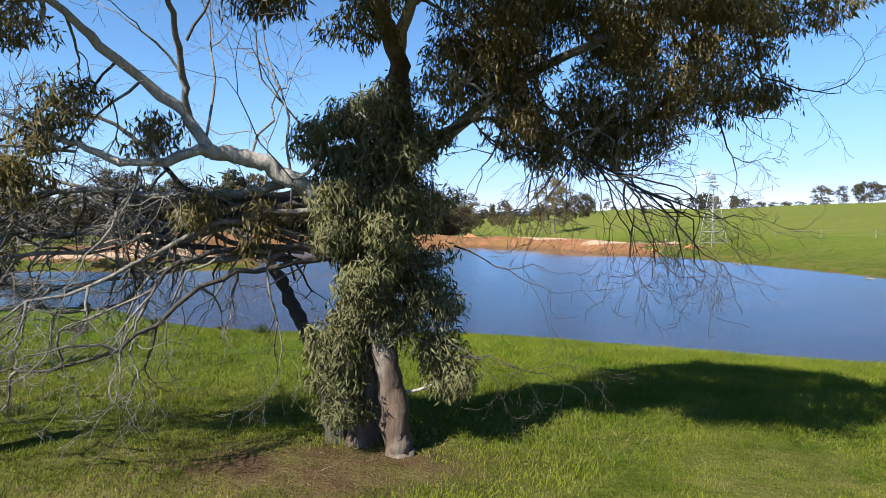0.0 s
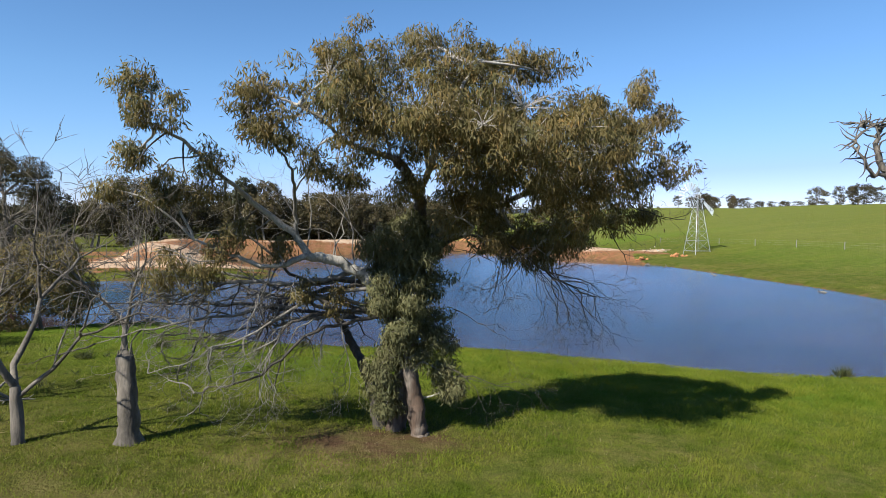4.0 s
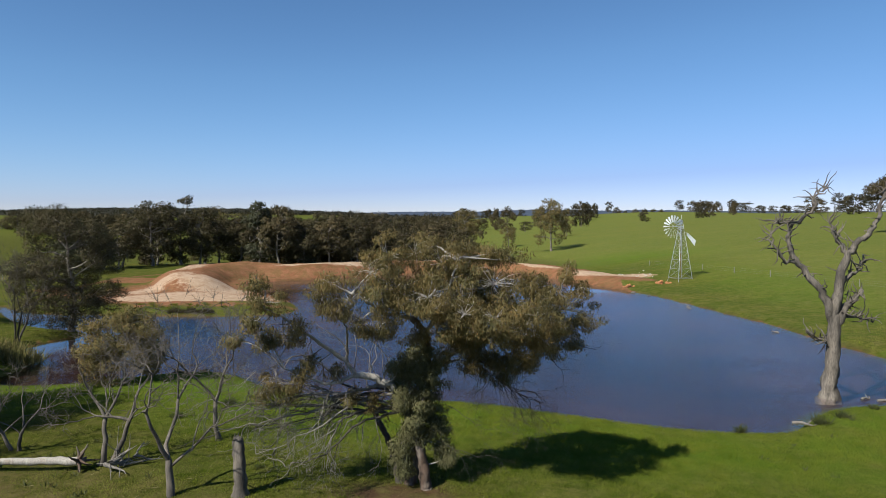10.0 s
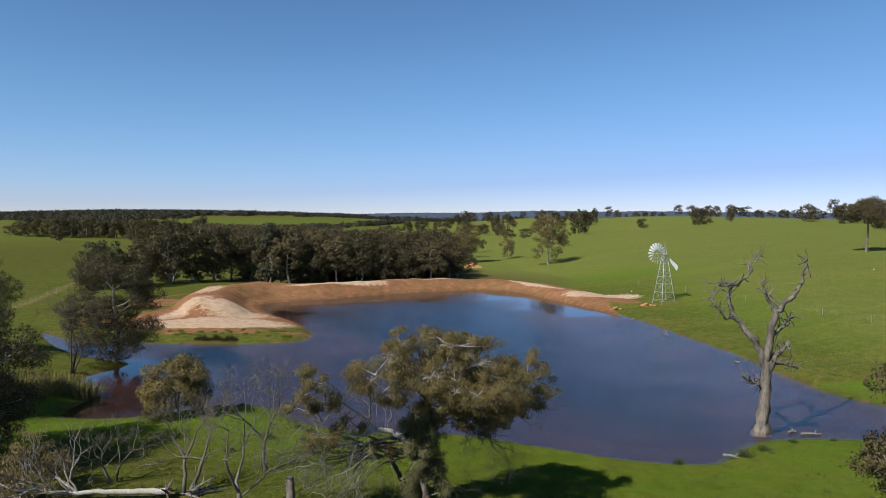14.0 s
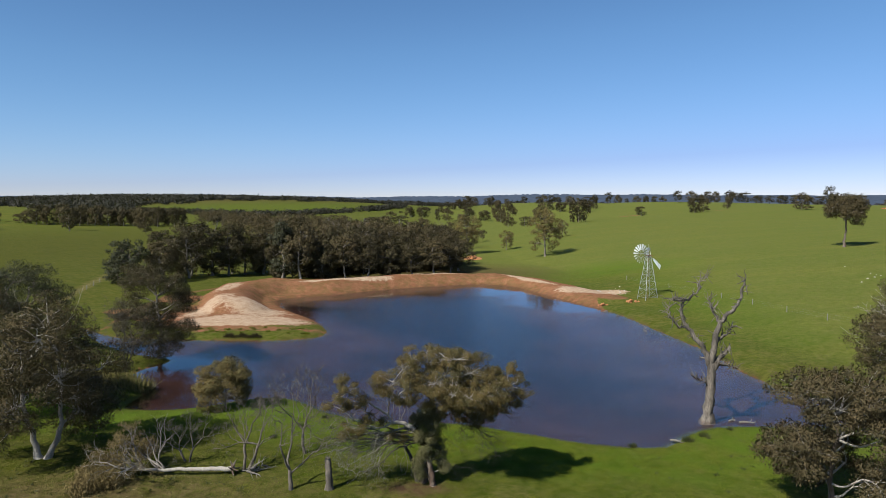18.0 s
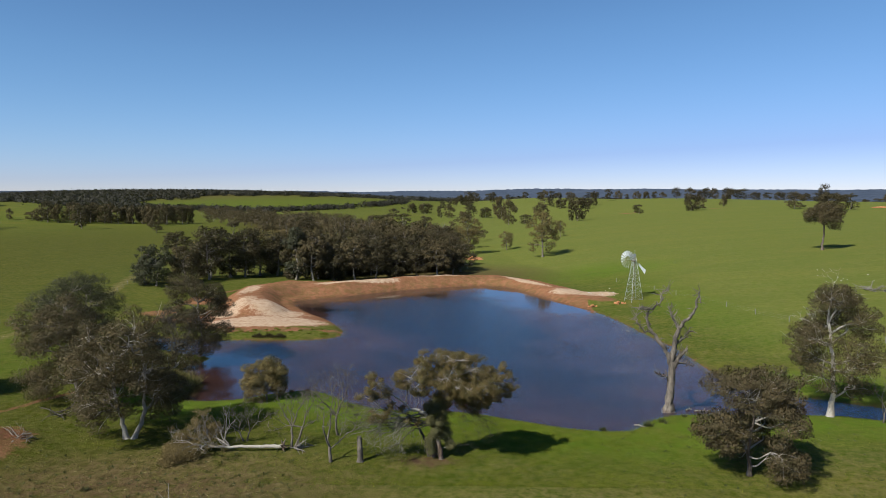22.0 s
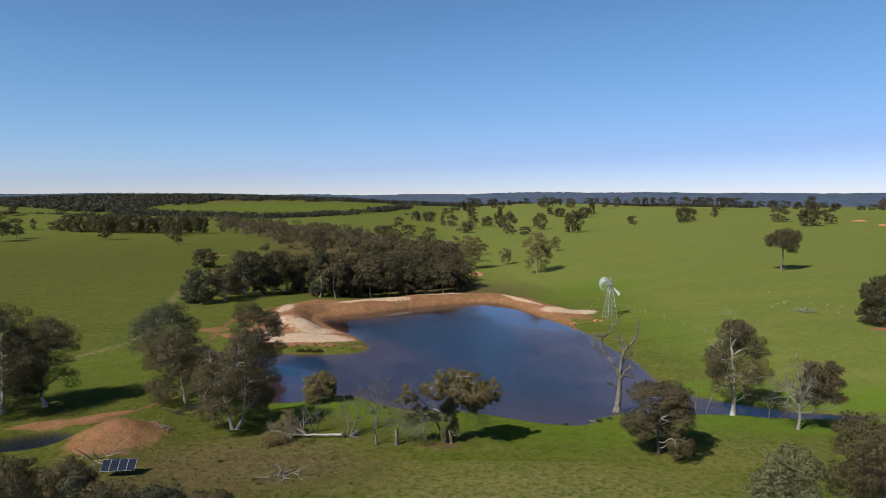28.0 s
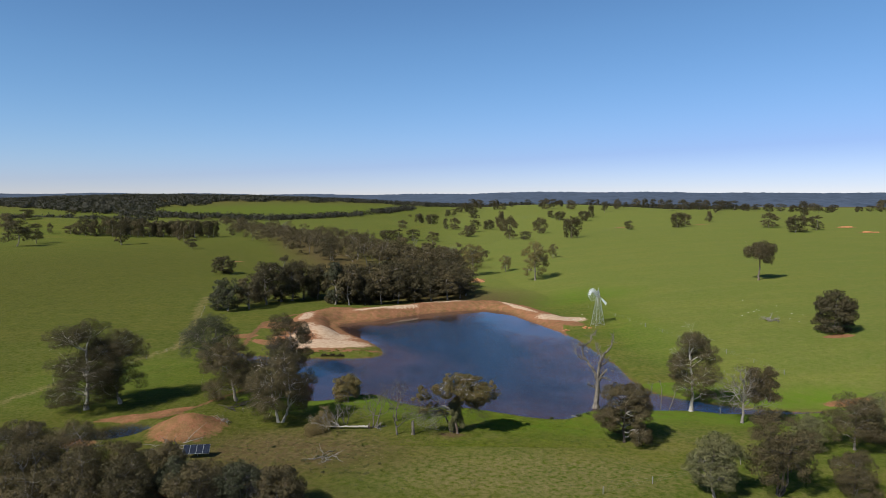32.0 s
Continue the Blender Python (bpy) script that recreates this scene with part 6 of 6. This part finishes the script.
def solar_panels():
    ob = thing("solar_array", pose(-42.6, -2.4, height(-42.6, -2.4), 0, 0, 8), "four dark blue solar panels on one steel post", "solar panel")
    glass = Nodes("dark_solar_glass", 0.2)
    glass.bsdf.inputs["Specular IOR Level"].default_value = 0.1
    grid = glass.tree.nodes.new("ShaderNodeTexBrick")
    grid.offset = 0.0
    for k, v in (("Scale", 1.0), ("Mortar Size", 0.006), ("Brick Width", 0.165), ("Row Height", 0.165)):
        grid.inputs[k].default_value = v
    grid.inputs["Color1"].default_value = (0.010, 0.012, 0.022, 1)
    grid.inputs["Color2"].default_value = (0.013, 0.016, 0.028, 1)
    grid.inputs["Mortar"].default_value = (0.035, 0.04, 0.055, 1)
    glass.put(grid.inputs["Vector"], glass.place())
    glass.colour(grid.outputs[0])
    part("post", bar((0, 0.35, -0.3), (0, 0.35, 1.5), 0.07, 8), STEEL, ob)
    tilt = Matrix.Translation((0, 0, 1.35)) @ Matrix.Rotation(radians(38), 4, "X")
    rail = bmesh.new()
    box(rail, (-2.1, 0.3, -0.12), (2.1, 0.38, -0.04), tilt)
    box(rail, (-2.1, -0.5, -0.12), (2.1, -0.42, -0.04), tilt)
    part("rail", rail, STEEL, ob)
    for k in range(4):
        x = -1.55 + k * 1.033
        bm = bmesh.new()
        box(bm, (-0.505, -0.83, -0.035), (0.505, 0.83, 0.0))
        bmesh.ops.bevel(bm, geom=bm.edges[:], offset=0.008, segments=1, affect="EDGES")
        p = part("panel", bm, STEEL, ob)
        p.matrix_basis = tilt @ Matrix.Translation((x, 0, 0))
        bm = bmesh.new()
        box(bm, (-0.485, -0.81, 0.001), (0.485, 0.81, 0.006))
        part("glass", bm, glass.mat, p, "dark blue cells under glass")
    return ob


solar_panels()


def fence(posts, label, tall=1.15):
    ob = thing("wire_fence", pose(posts[0][0], posts[0][1], height(*posts[0])), label, "fence")
    o = np.array([posts[0][0], posts[0][1], height(*posts[0])])
    tops = []
    for x, y in posts:
        b = np.array([x, y, height(x, y)]) - o
        bm = bmesh.new()
        box(bm, (b[0] - 0.05, b[1] - 0.05, b[2] - 0.3), (b[0] + 0.05, b[1] + 0.05, b[2] + tall))
        bmesh.ops.bevel(bm, geom=bm.edges[:], offset=0.012, segments=1, affect="EDGES")
        part("post", bm, POST, ob)
        tops.append(b)
    for h in (0.35, 0.7, 1.05):
        w = Wood()
        w.tube([t + [0, 0, h] for t in tops], np.full(len(tops), 0.006), 3)
        part("wire", w.shape(), POST, ob)
    return ob


def run(line, gap):
    """Places every few metres along a bent line."""
    p = curve([(*q, 0) for q in line], 400)
    d = np.concatenate([[0], np.cumsum(np.linalg.norm(np.diff(p, axis=0), axis=1))])
    return [(round(float(np.interp(s, d, p[:, 0])), 2), round(float(np.interp(s, d, p[:, 1])), 2)) for s in np.arange(0, d[-1], gap)]


fence(run([(47.9, 135.7), (55.8, 108.9), (60.7, 90.5), (65.2, 71.4), (68.8, 63.5), (74.6, 45.6), (77.6, 37.0)], 9.4), "wire fence with grey steel posts on the hillside")
fence(run([(20, -12.5), (33.9, -6.4), (50, 1.0), (66, 8.5)], 8.8), "wire fence with grey steel posts on the near paddock")
fence(run([(-82, 62), (-80, 76), (-86, 104), (-98, 142)], 8.0), "wire fence beside the farm track")


def rubble(x, y, n, reach, label, seed, big=0.3):
    rng = np.random.default_rng(seed)
    ob = thing("rubble_heap", pose(x, y, height(x, y)), label, "rubble", "heaps of rubble")
    for _ in range(n):
        bm = bmesh.new()
        bmesh.ops.create_icosphere(bm, subdivisions=1, radius=big * rng.uniform(0.4, 1.2))
        for v in bm.verts:
            v.co = Vector([c * rng.uniform(0.6, 1.1) for c in v.co])
        rr = reach * rng.uniform(0, 1) ** 0.7
        a = rng.uniform(0, 6.28)
        bmesh.ops.translate(bm, verts=bm.verts, vec=(rr * math.cos(a), rr * 0.5 * math.sin(a), max(0.05, 0.5 * (1 - rr / reach))))
        part("stone", bm, ROCK, ob)
    return ob


rubble(41.2, 106.5, 26, 1.7, "heap of orange broken bricks and clay near the windmill", 401, 0.32)
rubble(298, 372, 40, 7, "heap of orange clods on the hill crest", 402, 0.8)
rubble(314, 427, 40, 7, "heap of orange clods and dead wood on the hill", 403, 0.9)
rubble(34.6, 104.5, 14, 1.6, "scattered orange stones on the pond bank", 404, 0.25)


def scattered_stones():
    rng = np.random.default_rng(405)
    for i in range(30):
        x, y = (rng.normal() * 6 + 98, rng.normal() * 9 + 103) if i < 16 else (rng.uniform(36, 44), rng.uniform(116, 128))
        bm = bmesh.new()
        bmesh.ops.create_icosphere(bm, subdivisions=1, radius=rng.uniform(0.12, 0.28))
        for v in bm.verts:
            v.co = Vector((v.co.x * rng.uniform(0.7, 1.2), v.co.y * rng.uniform(0.7, 1.2), v.co.z * 0.55))
        ob = part("stone", bm, PALE_STONE, None)
        ob.matrix_basis = pose(x, y, height(x, y) + 0.08, 0, 0, rng.uniform(0, 360))
        tagged(ob, "pale rounded fieldstone lying in the grass", "stone", "fieldstones")


PALE_STONE = plain_material("pale_stone", (0.45, 0.42, 0.37), (0.30, 0.28, 0.25), 3.0, 0.9)
scattered_stones()


def dirt_cone(x, y, r, h, seed):
    rng = np.random.default_rng(seed)
    bm = bmesh.new()
    bmesh.ops.create_grid(bm, x_segments=22, y_segments=22, size=r)
    for v in bm.verts:
        d = math.hypot(v.co.x, v.co.y) / r
        k = noise.noise((v.co.x * 1.3, v.co.y * 1.3, seed)) * 0.16
        v.co.z = h * max(0.0, 1 - d) ** 1.2 + k * max(0, 1 - d) * h - 0.25 * (d > 0.9)
    ob = part("dirt_heap", bm, ROCK, None)
    smooth(ob)
    ob.matrix_basis = pose(x, y, height(x, y))
    return tagged(ob, "cone-shaped heap of orange earth", "earth heap", "heaps of earth")


dirt_cone(9.6, 232, 4.6, 1.9, 1)
dirt_cone(-21.3, 247.3, 5.0, 2.6, 2)
dirt_cone(-15.5, 254.0, 4.6, 2.4, 3)


def tuft(name, x, y, n, tall, wide, mat, label, category, group, seed):
    rng = np.random.default_rng(seed)
    a = rng.uniform(0, 6.28, n)
    k = rng.uniform(0, 1, n) ** 0.7
    at = np.stack([np.cos(a) * k * wide * 0.45, np.sin(a) * k * wide * 0.45, np.full(n, -0.03)], 1)
    lay = np.stack([np.cos(a) * k * 1.1, np.sin(a) * k * 1.1, np.full(n, 2.2)], 1)
    shape = leaves(at, tall, tall * 0.055, rng, 0.0, lay)
    ob = part(name, shape, mat, None)
    ob.matrix_basis = pose(x, y, height(x, y))
    return tagged(ob, label, category, group)


for i, (x, y, t, w) in enumerate([(-12.5, 28.2, 0.7, 0.8), (-9.4, 27.4, 0.5, 0.6), (-7.5, 26.6, 0.7, 0.9), (-5.2, 26.4, 0.45, 0.6), (-14, 24.5, 0.8, 1.2), (-11.2, 24.4, 0.6, 0.8), (-16, 21, 0.7, 1.1), (17.6, 21.0, 0.9, 0.9), (23.2, 22.4, 1.1, 1.6), (25.2, 23.6, 0.9, 1.4), (28.5, 25.6, 0.6, 0.9), (-8.8, 13.2, 0.45, 0.8),
                                   (-19.5, 35.0, 0.6, 1.0), (-21.5, 34.4, 0.7, 1.2), (32, 26, 0.5, 0.8), (-3, 26.6, 0.4, 0.5)]):
    tuft("rush_tuft", x, y, 150, t * 0.6, w * 0.6, RUSH, "dark green rush tuft on the pond bank", "rushes", "rush tufts", 500 + i)
for i in range(26):
    r2 = np.random.default_rng(540 + i)
    tuft("shrub", -40 + r2.normal() * 6 + 10 * (i % 3), -3.5 + r2.normal() * 2.8, 160, 0.2 + 0.3 * r2.uniform() ** 2, 0.4 + 0.7 * r2.uniform() ** 2, LEAF_GREEN, "low grey saltbush on dry ground", "shrub", "low shrubs", 560 + i)
for i in range(9):
    tuft("bush", -37.6 + i * 0.7, 69.9 + 0.15 * math.sin(i * 2.0), 200, 0.5 + 0.3 * (i % 3 == 1), 0.8 + 0.3 * (i % 2), LEAF_DARK, "low dark green bush at the waterline", "bush", "bushes at the waterline", 600 + i)
for i in range(26):
    r2 = np.random.default_rng(640 + i)
    a = r2.uniform(0, 1)
    tuft("weed", -24 - 26 * a, 72 + 3.4 * r2.uniform(0, 1), 120, 0.4, 0.9, GRASS, "green weed clump on the bare spit", "weeds", "weeds on the spit", 670 + i)


def reed_bed():
    rng = np.random.default_rng(700)
    n = 9000
    x, y = rng.uniform(-52, -35.5, n), rng.uniform(34, 46, n)
    k = ((x + 44.5) / 8.2) ** 2 + ((y - 39.3) / 3.4) ** 2 < 1 + 0.2 * np.sin(x * 2)
    x, y = x[k], y[k]
    z = np.maximum(ground(x, y), -0.15)
    lay = np.stack([rng.normal(size=len(x)) * 0.25, rng.normal(size=len(x)) * 0.25, np.full(len(x), 3.0)], 1)
    ob = part("reeds", leaves(np.stack([x, y, z], 1), 1.55, 0.075, rng, 0.0, lay), REED, None)
    return tagged(ob, "bed of yellow-green reeds in the shallow inlet", "reeds", kind="stuff")


reed_bed()


def driftwood(x, y, z, length, turn, seed, label):
    rng = np.random.default_rng(seed)
    w = Wood()
    path = curve([(0, 0, 0), (length * 0.4, 0.05, 0.08), (length * 0.75, -0.08, 0.05), (length, 0.1, 0.12)], 10, rng, 0.02)
    w.tube(path, np.linspace(0.11, 0.03, 10), 7, 0.08, rng)
    w.tube([path[5], path[5] + [0.15, 0.2, 0.2], path[5] + [0.3, 0.4, 0.32]], [0.05, 0.035, 0.012], 5)
    ob = smooth(part("driftwood", w.shape(), BARK_DEAD, None))
    ob.matrix_basis = pose(x, y, z, 0, 0, turn)
    return tagged(ob, label, "driftwood", "driftwood")


driftwood(30.0, 29.2, 0.02, 1.1, 30, 801, "broken grey log end sticking out of the water")
driftwood(31.0, 29.0, 0.02, 1.7, -6, 802, "thin grey branch afloat in the pond")
driftwood(21.8, 23.2, 0.25, 1.4, -38, 803, "bleached log lying on the muddy bank")
for i, (x, y) in enumerate([(33.0, 98.5), (34.6, 94), (36.6, 80.5), (36.0, 77.8), (38.5, 57.5), (34.2, 100.0)]):
    driftwood(x, y, 0.03, 0.8, 40 * i, 810 + i, "small dark snag of wood in the shallows")


def grass_sward():
    """Blades on the near bank, thinning away from the great gum."""
    rng = np.random.default_rng(900)
    n = 420000
    x = rng.normal(size=n) * 15 + 4
    y = 5.0 + 23.0 * rng.uniform(0, 1, n) ** 1.25
    d = shore_distance(x, y)
    bare = ((x + 1.9) / 2.3) ** 2 + ((y - 10.4) / 1.15) ** 2 < rng.uniform(0.5, 1.2, n)
    k = (d > 0.15) & (x > -30) & (x < 36) & ~bare
    x, y, d = x[k], y[k], d[k]
    clump = np.sin(x * 1.9 + 2 * np.sin(y * 0.9)) * np.sin(y * 2.3 + np.sin(x * 1.2))
    tall = np.clip(0.085 + 0.045 * clump + 0.05 * np.clip(1 - np.abs(d - 5) / 6, 0, 1), 0.04, 0.22)
    z = ground(x, y) + 0.01
    lay = np.stack([rng.normal(size=len(x)) * 0.7 + 0.2, rng.normal(size=len(x)) * 0.7, np.full(len(x), 2.4)], 1)
    ob = part("grass", leaves(np.stack([x, y, z], 1), tall, 0.014 + 0 * x, rng, 0.0, lay, None, True), GRASS, None)
    tagged(ob, "fresh green grass on the pond bank", "grass", kind="stuff")
    n = 9000
    x, y = rng.normal(size=n) * 13 - 2, rng.uniform(5, 26, n)
    k = (shore_distance(x, y) > 0.5) & (np.sin(x * 0.5 + 1) * np.sin(y * 0.7) > -0.1)
    x, y = x[k], y[k]
    lay = np.stack([rng.normal(size=len(x)) * 0.9, rng.normal(size=len(x)) * 0.9, np.full(len(x), 1.8)], 1)
    ob = part("dry_grass", leaves(np.stack([x, y, ground(x, y) + 0.01], 1), 0.15, 0.009, rng, 0.0, lay, None, True), STRAW, None)
    tagged(ob, "dry straw-coloured grass stalks among the green", "grass", kind="stuff")
    n = 40000
    x, y = rng.uniform(-75, 75, n), rng.uniform(-22, 60, n)
    k = (shore_distance(x, y) > 0.4) & ((x < -30) | (x > 36) | (y < 5))
    x, y = x[k], y[k]
    lay = np.stack([rng.normal(size=len(x)) * 0.9, rng.normal(size=len(x)) * 0.9, np.full(len(x), 1.8)], 1)
    ob = part("grass", leaves(np.stack([x, y, ground(x, y) + 0.01], 1), 0.2, 0.045, rng, 0.0, lay, None, True), GRASS, None)
    tagged(ob, "tufts of green grass over the near paddock", "grass", kind="stuff")


grass_sward()


def rough_tufts():
    """Coarse dark tufts strewn over the dry ground by the fallen gum."""
    rng = np.random.default_rng(950)
    at, lay = [], []
    for _ in range(900):
        x, y = (-27 + rng.normal() * 13, 1 + rng.normal() * 6.5) if rng.uniform() < 0.6 else (rng.uniform(-20, 45), rng.uniform(-14, 24))
        if shore_distance(np.array([x]), np.array([y]))[0] < 1 or math.hypot(x + 62, y - 9.5) < 8 or (-13 < x < 16 and y > -4):
            continue
        z, r = height(x, y), rng.uniform(0.1, 0.32)
        for _ in range(9):
            a, k = rng.uniform(0, 6.28), rng.uniform(0, 1)
            at.append((x + r * k * math.cos(a), y + r * k * math.sin(a), z))
            lay.append((math.cos(a) * k, math.sin(a) * k, 1.6))
    ob = part("tufts", leaves(np.array(at), 0.26, 0.05, rng, 0.0, np.array(lay)), RUSH, None)
    tagged(ob, "coarse dark green tufts on dry ground", "grass", kind="stuff")
    at, lay = [], []
    for _ in range(700):
        at.append((-24 + rng.normal() * 12, 1 + rng.normal() * 6, 0))
        a = rng.uniform(0, 6.28)
        lay.append((6 * math.cos(a), 6 * math.sin(a), rng.uniform(0, 0.6)))
    at = np.array(at)
    lay = np.array(lay)[at[:, 0] < -11]
    at = at[at[:, 0] < -11]
    at[:, 2] = ground(at[:, 0], at[:, 1]) + 0.05
    ob = part("twig_litter", leaves(at, 0.42, 0.028, rng, 0.0, np.array(lay)), STRAW, None)
    tagged(ob, "pale fallen twigs and bark strewn on the ground", "litter", kind="stuff")


rough_tufts()
